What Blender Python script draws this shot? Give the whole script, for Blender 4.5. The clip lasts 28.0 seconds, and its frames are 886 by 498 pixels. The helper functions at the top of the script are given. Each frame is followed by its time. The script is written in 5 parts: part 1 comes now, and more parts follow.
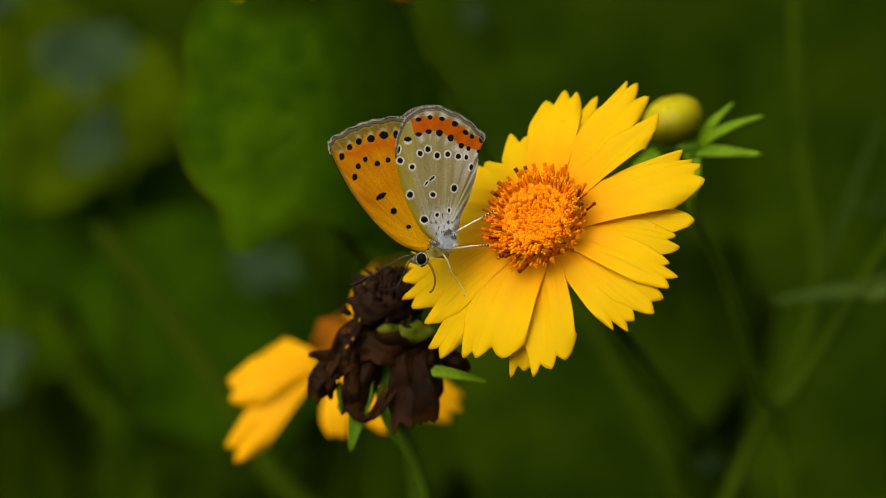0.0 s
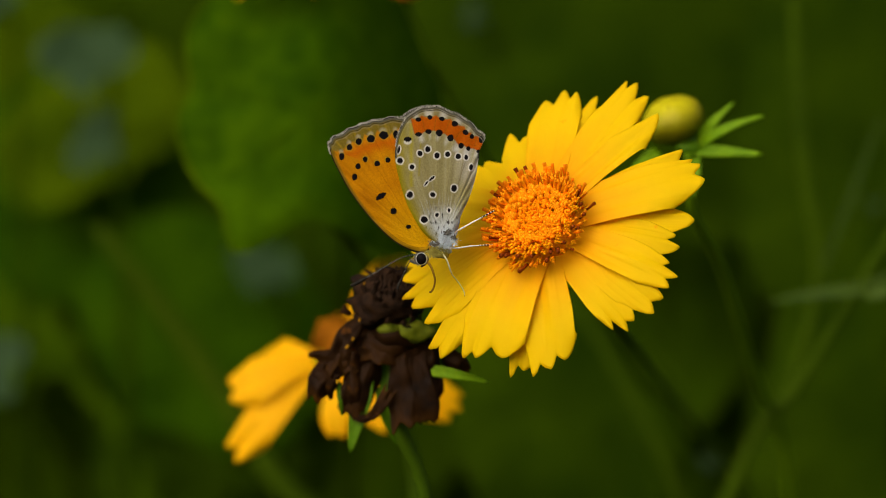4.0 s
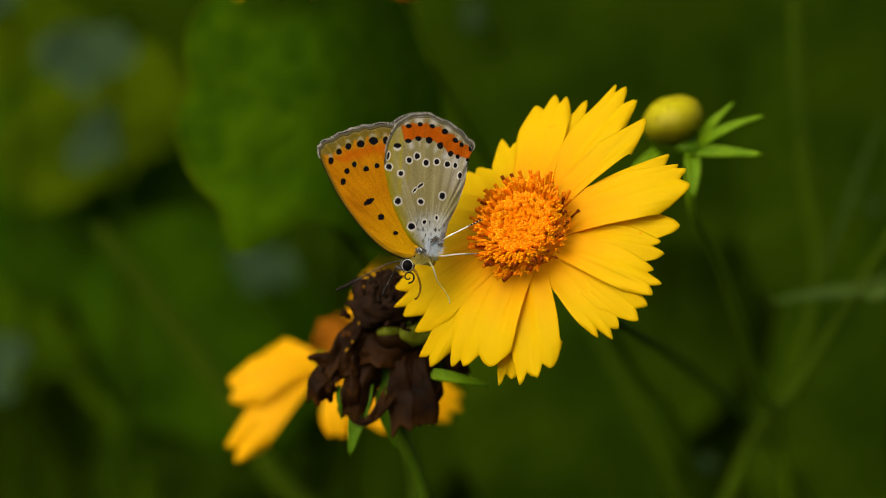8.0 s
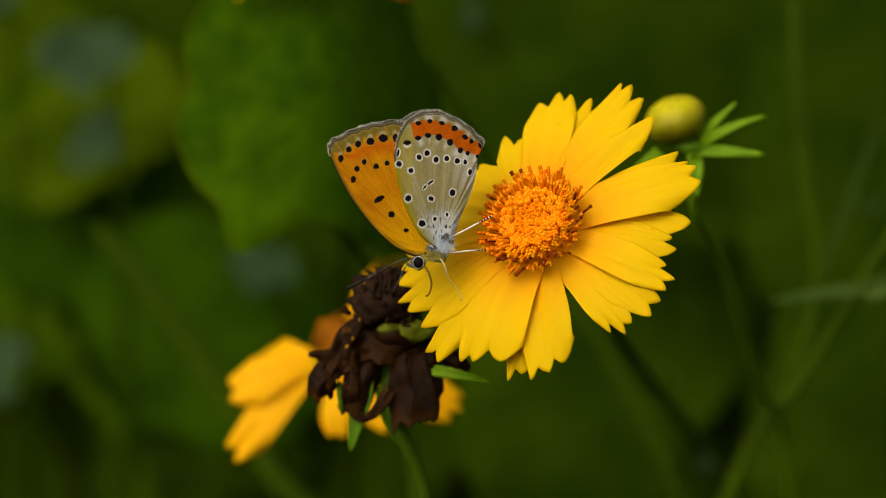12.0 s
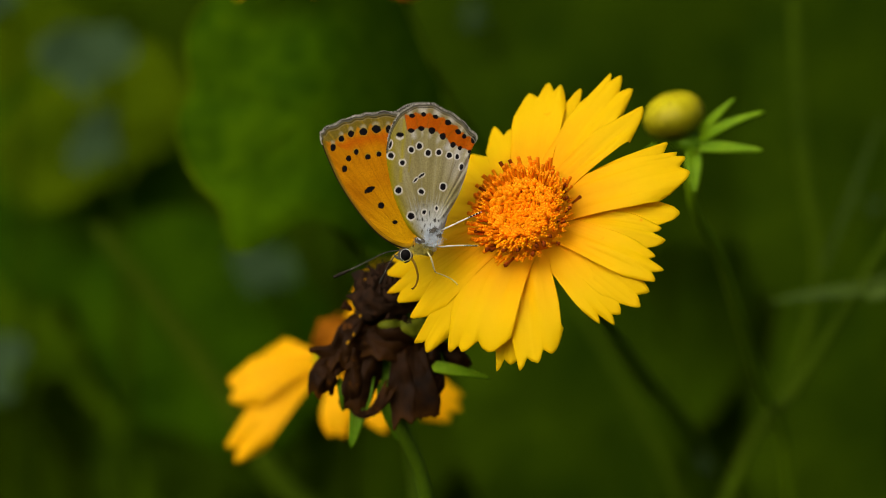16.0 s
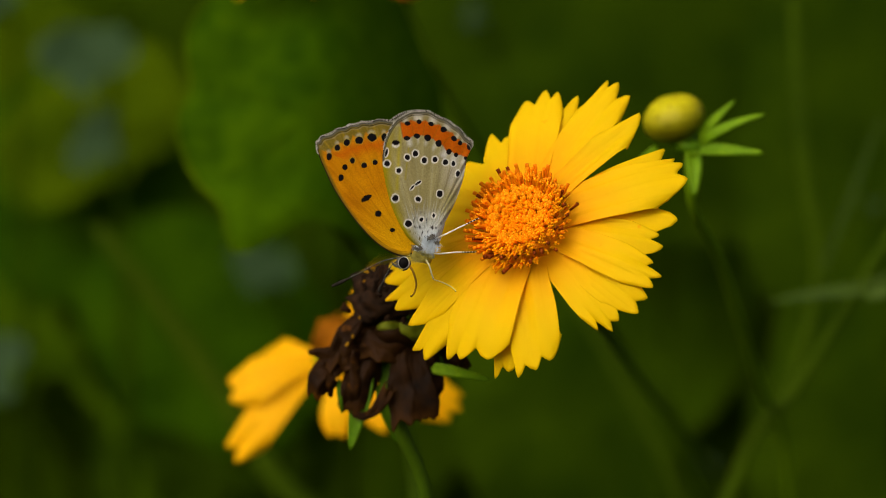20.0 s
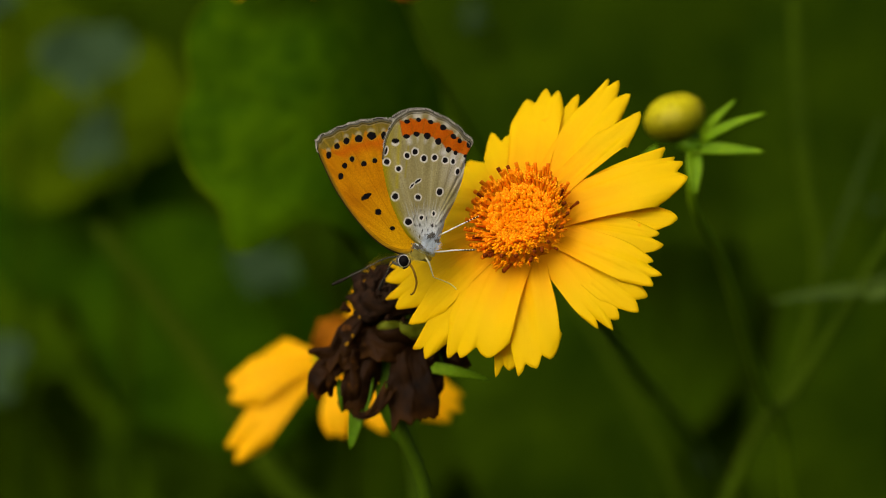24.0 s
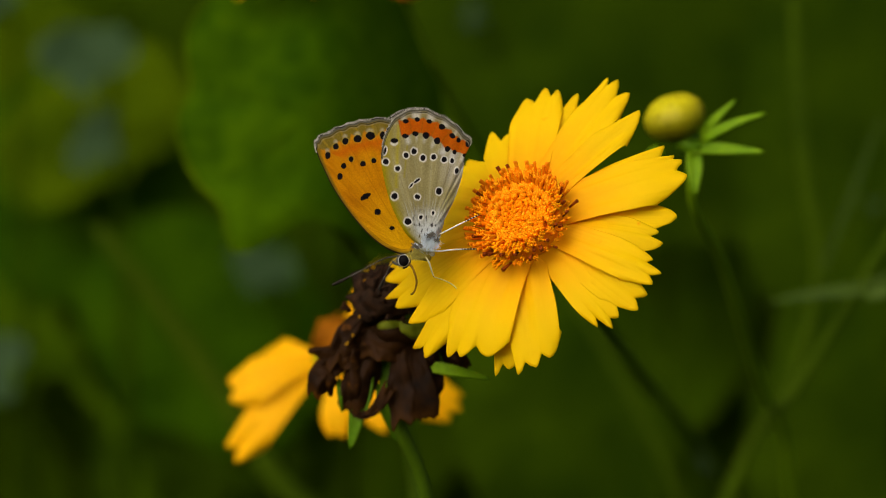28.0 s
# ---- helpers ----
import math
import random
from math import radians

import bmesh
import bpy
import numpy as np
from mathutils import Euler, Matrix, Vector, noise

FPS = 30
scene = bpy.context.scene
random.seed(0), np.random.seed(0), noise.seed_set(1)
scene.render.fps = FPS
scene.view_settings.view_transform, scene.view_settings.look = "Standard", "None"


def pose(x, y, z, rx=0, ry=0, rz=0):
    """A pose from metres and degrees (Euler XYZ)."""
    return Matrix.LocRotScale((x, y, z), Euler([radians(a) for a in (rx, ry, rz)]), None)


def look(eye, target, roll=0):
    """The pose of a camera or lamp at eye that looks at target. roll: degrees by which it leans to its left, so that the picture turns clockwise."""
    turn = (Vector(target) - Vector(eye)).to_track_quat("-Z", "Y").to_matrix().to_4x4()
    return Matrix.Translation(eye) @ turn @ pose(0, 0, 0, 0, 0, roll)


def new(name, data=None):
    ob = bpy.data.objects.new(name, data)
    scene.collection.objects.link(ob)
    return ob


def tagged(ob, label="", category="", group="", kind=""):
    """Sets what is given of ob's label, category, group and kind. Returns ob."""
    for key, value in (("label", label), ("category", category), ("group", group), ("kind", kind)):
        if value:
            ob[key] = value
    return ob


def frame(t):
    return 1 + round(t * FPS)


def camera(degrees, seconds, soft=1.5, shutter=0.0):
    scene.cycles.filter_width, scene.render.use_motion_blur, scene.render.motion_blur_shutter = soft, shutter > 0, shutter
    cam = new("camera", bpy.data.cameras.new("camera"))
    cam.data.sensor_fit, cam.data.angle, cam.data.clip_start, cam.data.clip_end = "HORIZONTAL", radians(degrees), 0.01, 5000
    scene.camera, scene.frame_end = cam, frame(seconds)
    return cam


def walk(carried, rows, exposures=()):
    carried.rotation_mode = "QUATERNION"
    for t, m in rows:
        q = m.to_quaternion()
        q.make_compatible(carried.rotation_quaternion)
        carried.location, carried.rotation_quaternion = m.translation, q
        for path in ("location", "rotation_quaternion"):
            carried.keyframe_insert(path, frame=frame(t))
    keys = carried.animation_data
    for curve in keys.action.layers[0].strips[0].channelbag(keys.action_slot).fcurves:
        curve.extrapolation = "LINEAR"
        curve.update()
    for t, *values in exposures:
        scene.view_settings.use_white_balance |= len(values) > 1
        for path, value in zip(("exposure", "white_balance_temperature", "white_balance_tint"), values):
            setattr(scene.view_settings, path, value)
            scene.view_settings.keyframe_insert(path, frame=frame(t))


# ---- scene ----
# ---- camera: it stands still on a tripod, close to the flowers ----
# Lengths below are in millimetres, from the point of sharpest view, 400 mm over the ground.
EYE_BACK = 396.0
HEIGHT = 400.0
cam = camera(18.0, 28.0, soft=0.85, shutter=0.5)
EYE = Vector((0, -EYE_BACK / 1000, HEIGHT / 1000))
STILL = look(EYE, (0, 0, HEIGHT / 1000))
cam.data.dof.use_dof = True
cam.data.dof.focus_distance = 0.396
cam.data.dof.aperture_fstop = 11.0
walk(cam, [(0, STILL), (28, STILL)], exposures=[(0, 0.0), (28, 0.0)])

# ---- light: a bright overcast sky, a wide soft sun ----
SUN_UP, SUN_TURN = 38, 214
world = bpy.data.worlds.new("sky")
scene.world = world
world.use_nodes = True
wn = world.node_tree.nodes
sky = wn.new("ShaderNodeTexSky")
sky.sky_type = "NISHITA"
sky.sun_disc = False
sky.sun_elevation, sky.sun_rotation = radians(SUN_UP), radians(SUN_TURN)
sky.air_density, sky.dust_density, sky.ozone_density = 0.5, 6.0, 0.4
wn["Background"].inputs["Strength"].default_value = 0.15
world.node_tree.links.new(sky.outputs["Color"], wn["Background"].inputs["Color"])
sun = new("sun", bpy.data.lights.new("sun", "SUN"))
sun.data.energy, sun.data.angle, sun.data.color = 1.18, radians(85), (1.0, 0.93, 0.80)
sun_way = Vector((math.sin(radians(SUN_TURN)) * math.cos(radians(SUN_UP)), math.cos(radians(SUN_TURN)) * math.cos(radians(SUN_UP)), math.sin(radians(SUN_UP))))
sun.matrix_basis = look(sun_way * 5, (0, 0, 0))


# ---- materials ----
def surface(name, low, high, grain=900.0, patch=120.0, rough=0.55, bump=0.25, glow_through=0.0, stain=None, stain_at=0.62,
            vein=0.0, tip=None, tip_from=0.0, tip_to=1.0, gloss=0.35, random_shift=0.0, stripes=None, ring_from=0.22):
    """A two-scale procedural surface. low, high: base colours; stain: a third colour in blotches; tip: a colour towards u = 1 of
    the mesh's own length; stripes: (count, colour, from, to) rings along the length (a smaller share in ring: thinner rings); vein: relief lines along the length."""
    m = bpy.data.materials.new(name)
    m.use_nodes = True
    nt = m.node_tree
    n, link = nt.nodes, nt.links.new
    bsdf = n["Principled BSDF"]
    co = n.new("ShaderNodeTexCoord")
    fine = n.new("ShaderNodeTexNoise")
    fine.inputs["Scale"].default_value, fine.inputs["Detail"].default_value = grain, 5
    wide = n.new("ShaderNodeTexNoise")
    wide.inputs["Scale"].default_value, wide.inputs["Detail"].default_value = patch, 3
    for tex in (fine, wide):
        link(co.outputs["Object"], tex.inputs["Vector"])
    both = n.new("ShaderNodeMath")
    both.operation = "MULTIPLY_ADD"
    link(fine.outputs["Fac"], both.inputs[0])
    both.inputs[1].default_value = 0.55
    half = n.new("ShaderNodeMath")
    half.operation = "MULTIPLY"
    link(wide.outputs["Fac"], half.inputs[0])
    half.inputs[1].default_value = 0.75
    link(half.outputs[0], both.inputs[2])
    ramp = n.new("ShaderNodeValToRGB")
    ramp.color_ramp.elements[0].position, ramp.color_ramp.elements[1].position = 0.42, 0.86
    ramp.color_ramp.elements[0].color, ramp.color_ramp.elements[1].color = (*low, 1), (*high, 1)
    link(both.outputs[0], ramp.inputs[0])
    colour = ramp.outputs[0]

    def mix(factor, second, first):
        node = n.new("ShaderNodeMix")
        node.data_type = "RGBA"
        link(factor, node.inputs[0])
        link(first, node.inputs[6])
        node.inputs[7].default_value = (*second, 1)
        return node.outputs[2]

    def span(value, a, b):
        node = n.new("ShaderNodeMapRange")
        node.interpolation_type = "SMOOTHSTEP"
        node.inputs[1].default_value, node.inputs[2].default_value = a, b
        link(value, node.inputs[0])
        return node.outputs[0]

    sep = n.new("ShaderNodeSeparateXYZ")
    link(co.outputs["UV"], sep.inputs[0])
    if tip:
        colour = mix(span(sep.outputs[0], tip_from, tip_to), tip, colour)
    if stain:
        blot = n.new("ShaderNodeTexNoise")
        blot.inputs["Scale"].default_value, blot.inputs["Detail"].default_value = patch * 2.7, 4
        link(co.outputs["Object"], blot.inputs["Vector"])
        colour = mix(span(blot.outputs["Fac"], stain_at, stain_at + 0.1), stain, colour)
    if stripes:
        count, ink, a, b = stripes
        wave = n.new("ShaderNodeMath")
        wave.operation = "PINGPONG"
        link(sep.outputs[0], wave.inputs[0])
        wave.inputs[1].default_value = 0.5 / count
        ring = span(wave.outputs[0], ring_from / count, (ring_from + 0.05) / count)
        inside = n.new("ShaderNodeMath")
        inside.operation = "MULTIPLY"
        link(ring, inside.inputs[0])
        link(span(sep.outputs[0], a, b), inside.inputs[1])
        colour = mix(inside.outputs[0], ink, colour)
    if random_shift:
        info = n.new("ShaderNodeObjectInfo")
        hsv = n.new("ShaderNodeHueSaturation")
        r = n.new("ShaderNodeMapRange")
        link(info.outputs["Random"], r.inputs[0])
        r.inputs[3].default_value, r.inputs[4].default_value = 1 - random_shift, 1 + random_shift
        link(r.outputs[0], hsv.inputs["Value"])
        link(colour, hsv.inputs["Color"])
        colour = hsv.outputs[0]
    link(colour, bsdf.inputs["Base Color"])
    bsdf.inputs["Roughness"].default_value = rough
    bsdf.inputs["Specular IOR Level"].default_value = gloss
    relief = n.new("ShaderNodeBump")
    relief.inputs["Strength"].default_value = bump
    relief.inputs["Distance"].default_value = 0.0004
    height = both.outputs[0]
    if vein:
        line = n.new("ShaderNodeTexWave")
        line.bands_direction = "Y"
        line.inputs["Scale"].default_value, line.inputs["Distortion"].default_value = vein, 1.2
        link(co.outputs["UV"], line.inputs["Vector"])
        add = n.new("ShaderNodeMath")
        link(both.outputs[0], add.inputs[0])
        link(line.outputs["Fac"], add.inputs[1])
        height = add.outputs[0]
    link(height, relief.inputs["Height"])
    link(relief.outputs[0], bsdf.inputs["Normal"])
    if glow_through:
        thin = n.new("ShaderNodeBsdfTranslucent")
        link(colour, thin.inputs["Color"])
        blend = n.new("ShaderNodeMixShader")
        blend.inputs[0].default_value = glow_through
        link(bsdf.outputs[0], blend.inputs[1])
        link(thin.outputs[0], blend.inputs[2])
        link(blend.outputs[0], n["Material Output"].inputs["Surface"])
    return m


def pigment(name, rough=0.75):
    """Wing scales: the colour of each scale is stored on the mesh, with a fine dusty grain over it."""
    m = bpy.data.materials.new(name)
    m.use_nodes = True
    n, link = m.node_tree.nodes, m.node_tree.links.new
    att = n.new("ShaderNodeAttribute")
    att.attribute_name = "scales"
    co = n.new("ShaderNodeTexCoord")
    dust = n.new("ShaderNodeTexNoise")
    dust.inputs["Scale"].default_value, dust.inputs["Detail"].default_value = 5200, 4
    link(co.outputs["Object"], dust.inputs["Vector"])
    r = n.new("ShaderNodeMapRange")
    r.inputs[1].default_value, r.inputs[2].default_value, r.inputs[3].default_value, r.inputs[4].default_value = 0.3, 0.7, 0.63, 0.88
    link(dust.outputs["Fac"], r.inputs[0])
    hsv = n.new("ShaderNodeHueSaturation")
    link(r.outputs[0], hsv.inputs["Value"])
    link(att.outputs["Color"], hsv.inputs["Color"])
    bsdf = n["Principled BSDF"]
    link(hsv.outputs[0], bsdf.inputs["Base Color"])
    bsdf.inputs["Roughness"].default_value = rough
    bsdf.inputs["Specular IOR Level"].default_value = 0.04
    relief = n.new("ShaderNodeBump")
    relief.inputs["Strength"].default_value, relief.inputs["Distance"].default_value = 0.2, 0.0001
    link(dust.outputs["Fac"], relief.inputs["Height"])
    link(relief.outputs[0], bsdf.inputs["Normal"])
    thin = n.new("ShaderNodeBsdfTranslucent")                           # the membrane lets some light through
    link(hsv.outputs[0], thin.inputs["Color"])
    both = n.new("ShaderNodeMixShader")
    both.inputs[0].default_value = 0.22
    link(bsdf.outputs[0], both.inputs[1])
    link(thin.outputs[0], both.inputs[2])
    link(both.outputs[0], n["Material Output"].inputs["Surface"])
    return m


M_PETAL = surface("yellow_petal", (0.90, 0.395, 0.0002), (0.93, 0.465, 0.0003), 700, 140, 0.6, 0.06, 0.38, vein=2.6, stain=(0.85, 0.33, 0.0005), stain_at=0.70, tip=(0.855, 0.592, 0.0003), tip_from=0.02, tip_to=0.72, random_shift=0.04, gloss=0.08)
M_PETAL_BACK = surface("aged_yellow_petal", (0.80, 0.40, 0.0002), (0.86, 0.47, 0.0003), 700, 140, 0.6, 0.12, 0.25, vein=5.0, gloss=0.08)
M_DISC = surface("disc_floret_orange", (0.92, 0.27, 0.0004), (0.96, 0.37, 0.0008), 2500, 500, 0.6, 0.1, 0.15, random_shift=0.08, gloss=0.1)
M_DISC_CORE = surface("disc_core_light_orange", (0.93, 0.275, 0.0006), (0.97, 0.35, 0.001), 2500, 500, 0.6, 0.05, 0.25, random_shift=0.03, gloss=0.05)
M_POLLEN = surface("open_floret_yellow", (0.86, 0.27, 0.0006), (0.92, 0.34, 0.001), 2500, 500, 0.65, 0.2, 0.2, tip=(0.92, 0.42, 0.001), tip_from=0.5, tip_to=1.0, random_shift=0.15, gloss=0.05)
M_TUBE = surface("tube_floret_orange", (0.92, 0.27, 0.0005), (0.96, 0.37, 0.001), 2500, 500, 0.6, 0.2, 0.32, tip=(0.92, 0.28, 0.001), tip_from=0.7, tip_to=1.0, random_shift=0.12, gloss=0.1)
M_TUBE_BROWN = surface("tube_floret_brown", (0.16, 0.022, 0.0005), (0.34, 0.065, 0.001), 2500, 500, 0.6, 0.3, 0.1, random_shift=0.2, gloss=0.1)
M_AGED_DISC = surface("aged_disc_orange_brown", (0.12, 0.040, 0.0005), (0.30, 0.10, 0.001), 1500, 300, 0.7, 0.3, 0.1, gloss=0.05)
M_STEM = surface("flower_stem_green", (0.034, 0.072, 0.001), (0.056, 0.108, 0.002), 900, 90, 0.6, 0.2, gloss=0.08)
M_BRACT = surface("bract_green", (0.10, 0.22, 0.001), (0.20, 0.36, 0.003), 1200, 200, 0.5, 0.25, 0.2, vein=3.0, gloss=0.12)
# darker copy of the bract green, with the shade under the heads in it
M_BRACT_SHADED = surface("bract_shaded_green", (0.045, 0.115, 0.001), (0.095, 0.20, 0.002), 1200, 200, 0.5, 0.25, 0.15, vein=3.0, gloss=0.1)
# bud: light from above is painted in, scales brighten from base to top
M_BUD = surface("bud_green_lit_top", (0.10, 0.095, 0.0006), (0.21, 0.20, 0.001), 1300, 260, 0.5, 0.12, 0.05, tip=(0.46, 0.41, 0.001), tip_from=0.38, tip_to=0.88, stain=(0.22, 0.20, 0.0006), stain_at=0.62, gloss=0.15)
M_DEAD = surface("withered_petal_brown", (0.008, 0.0036, 0.0012), (0.050, 0.019, 0.002), 500, 160, 0.62, 0.15, 0.55, stain=(0.12, 0.040, 0.001), stain_at=0.60, tip=(0.06, 0.022, 0.001), tip_from=0.8, tip_to=1.0, gloss=0.14)
M_SEED = surface("seed_head_brown", (0.005, 0.003, 0.0015), (0.030, 0.013, 0.004), 2200, 500, 0.8, 0.6, random_shift=0.3, gloss=0.1)
M_BUD_STEM = surface("bud_stem_green", (0.085, 0.165, 0.0008), (0.125, 0.220, 0.0015), 900, 90, 0.6, 0.2, gloss=0.05)
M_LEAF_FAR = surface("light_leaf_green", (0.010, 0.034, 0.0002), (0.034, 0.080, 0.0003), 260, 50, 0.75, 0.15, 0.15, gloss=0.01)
M_LEAF = surface("broad_leaf_green", (0.012, 0.040, 0.0001), (0.047, 0.104, 0.0002), 260, 60, 0.7, 0.15, 0.2, gloss=0.01)
M_GREY_LEAF = surface("greyish_leaf_green", (0.023, 0.050, 0.018), (0.041, 0.077, 0.028), 200, 25, 0.7, 0.2, 0.1, gloss=0.05)
# near-black olive: the shade among the far leaves is put into the colour
M_OLIVE_SHADED = surface("shaded_olive_green", (0.0075, 0.0205, 0.0001), (0.028, 0.054, 0.0002), 240, 45, 0.75, 0.15, 0.15, gloss=0.01)
M_UNDER = surface("undergrowth_green", (0.026, 0.060, 0.0003), (0.066, 0.125, 0.0005), 120, 9, 0.75, 0.2, 0.15, gloss=0.02)
M_STALK = surface("grass_stalk_green", (0.024, 0.048, 0.0003), (0.040, 0.072, 0.0005), 300, 30, 0.7, 0.2, gloss=0.04)
M_EDGE_HIGHLIGHT = surface("edge_highlight_green", (0.04, 0.078, 0.0002), (0.07, 0.115, 0.0004), 200, 30, 0.7, 0.15, gloss=0.01)
M_FLECK = surface("dry_yellow_fleck", (0.22, 0.10, 0.002), (0.36, 0.19, 0.004), 2500, 600, 0.7, 0.1, gloss=0.05)
# the same kind of leaf, coloured lighter where the background is lit
M_LIT_LEAF = surface("lit_olive_leaf", (0.017, 0.040, 0.0002), (0.072, 0.115, 0.0004), 260, 50, 0.75, 0.15, 0.15, gloss=0.01)
M_SOIL = surface("soil_and_moss", (0.018, 0.022, 0.004), (0.05, 0.055, 0.010), 60, 4, 0.9, 0.6, gloss=0.05)
M_WING = pigment("wing_scales")
M_FRINGE = surface("wing_fringe_grey", (0.085, 0.082, 0.062), (0.42, 0.41, 0.33), 5000, 1500, 0.8, 0.2)
M_FUR = surface("white_grey_fur", (0.32, 0.39, 0.43), (0.62, 0.70, 0.74), 5000, 900, 0.85, 0.4, stain=(0.10, 0.10, 0.09), stain_at=0.72)
M_BELLY = surface("yellowish_belly_fur", (0.20, 0.17, 0.02), (0.40, 0.34, 0.06), 5000, 900, 0.85, 0.4)
M_HEAD = surface("dark_head_scales", (0.02, 0.018, 0.015), (0.16, 0.15, 0.12), 5000, 1200, 0.8, 0.3)
M_DRY_GREEN = surface("yellow_green_seed_case", (0.055, 0.075, 0.002), (0.12, 0.14, 0.004), 900, 200, 0.6, 0.2, gloss=0.1)
M_BLADE = surface("pale_grass_leaf", (0.020, 0.046, 0.002), (0.044, 0.080, 0.005), 300, 40, 0.6, 0.2, 0.15, gloss=0.1)
M_EYE = surface("eye_black", (0.003, 0.003, 0.003), (0.008, 0.007, 0.007), 6000, 900, 0.2, 0.0, gloss=0.02)
M_EYE_RING = surface("eye_ring_white", (0.70, 0.70, 0.66), (0.82, 0.82, 0.80), 6000, 900, 0.8, 0.1)
M_LEG = surface("white_leg", (0.72, 0.68, 0.48), (0.86, 0.83, 0.66), 5000, 900, 0.7, 0.2, stripes=(24, (0.012, 0.01, 0.008), 0.76, 0.78), ring_from=0.16, gloss=0.1)
M_LEG_DARK = surface("brownish_leg", (0.22, 0.11, 0.01), (0.42, 0.25, 0.03), 5000, 900, 0.7, 0.2, stripes=(16, (0.03, 0.02, 0.01), 0.7, 0.75), gloss=0.05)
M_LEG_PALE = surface("cream_leg", (0.52, 0.48, 0.24), (0.70, 0.66, 0.40), 5000, 900, 0.7, 0.2, stripes=(24, (0.03, 0.02, 0.01), 0.90, 0.92), ring_from=0.12, gloss=0.05)
M_ANTENNA = surface("banded_antenna", (0.010, 0.009, 0.008), (0.02, 0.018, 0.016), 5000, 900, 0.6, 0.1, stripes=(26, (0.75, 0.72, 0.62), 0.02, 0.04), ring_from=0.435, gloss=0.05)
M_CLUB = surface("antenna_club_black", (0.010, 0.009, 0.008), (0.03, 0.026, 0.02), 5000, 900, 0.6, 0.1, gloss=0.0)
M_PALP = surface("dark_palp", (0.02, 0.018, 0.015), (0.10, 0.09, 0.07), 5000, 900, 0.7, 0.1)


# ---- mesh helpers ----
def at(x, y, z):
    """A place in the world, from millimetres about the point of sharpest view."""
    return Vector((x, y, z + HEIGHT)) / 1000


def thing(name, base, label, category, group="", kind=""):
    ob = new(name)
    ob.empty_display_size = 0.01
    ob.matrix_basis = Matrix.Translation(base)
    return tagged(ob, label, category, group, kind)


def under(ob, parent):
    ob.parent = parent
    top = parent.matrix_basis if parent.parent is None else parent.parent.matrix_basis
    ob.matrix_parent_inverse = top.inverted() if parent.parent is None else Matrix()
    return ob


def part(name, mesh, material, parent, label=""):
    """Links a mesh, made in world places, as one part under a thing or under one of its parts."""
    if isinstance(mesh, bmesh.types.BMesh):
        data = bpy.data.meshes.new(name)
        mesh.to_mesh(data)
        mesh.free()
        mesh = data
    if not mesh.materials:
        mesh.materials.append(material)
    mesh.polygons.foreach_set("use_smooth", [True] * len(mesh.polygons))
    return tagged(under(new(name, mesh), parent), label)


def sheet(rows, thick=0.0, close=False):
    """A mesh from a grid of points (rows of equal length), uv along and across; thick closes it to a shell of that many metres."""
    nu, nv = len(rows), len(rows[0])
    me = bpy.data.meshes.new("sheet")
    pts = [Vector(p) for r in rows for p in r]
    faces = []
    for i in range(nu - 1):
        for j in range(nv - (0 if close else 1)):
            k = (j + 1) % nv
            faces.append((i * nv + j, i * nv + k, (i + 1) * nv + k, (i + 1) * nv + j))
    uv = [(i / (nu - 1), j / (nv if close else nv - 1)) for i in range(nu) for j in range(nv)]
    if thick:
        normals = []
        for i in range(nu):
            for j in range(nv):
                a = pts[min(i + 1, nu - 1) * nv + j] - pts[max(i - 1, 0) * nv + j]
                b = pts[i * nv + min(j + 1, nv - 1)] - pts[i * nv + max(j - 1, 0)]
                c = a.cross(b)
                normals.append(c.normalized() if c.length > 1e-12 else Vector((0, 0, 1)))
        count = len(pts)
        pts += [p - n * thick for p, n in zip(pts, normals)]
        uv += uv
        faces += [tuple(reversed([v + count for v in f])) for f in faces]
        rim = [j for j in range(nv)] + [i * nv + nv - 1 for i in range(1, nu)] + [(nu - 1) * nv + j for j in range(nv - 2, -1, -1)] + [i * nv for i in range(nu - 2, 0, -1)]
        for a, b in zip(rim, rim[1:] + rim[:1]):
            faces.append((b, a, a + count, b + count))
    me.from_pydata([tuple(p) for p in pts], [], faces)
    layer = me.uv_layers.new(name="UVMap")
    loops = np.empty(len(me.loops), dtype=np.int32)
    me.loops.foreach_get("vertex_index", loops)
    layer.data.foreach_set("uv", np.array(uv, dtype=np.float32)[loops].ravel())
    me.validate()
    me.update()
    return me


def curve_points(ctrl, count):
    """Points evenly in parameter on a smooth curve through the control points."""
    c = [Vector(p) for p in ctrl]
    c = [c[0] * 2 - c[1]] + c + [c[-1] * 2 - c[-2]]
    out = []
    spans = len(c) - 3
    for k in range(count):
        s = k / (count - 1) * spans
        i = min(int(s), spans - 1)
        f = s - i
        p0, p1, p2, p3 = c[i:i + 4]
        out.append(0.5 * (2 * p1 + (p2 - p0) * f + (2 * p0 - 5 * p1 + 4 * p2 - p3) * f * f + (3 * p1 - p0 - 3 * p2 + p3) * f ** 3))
    return out


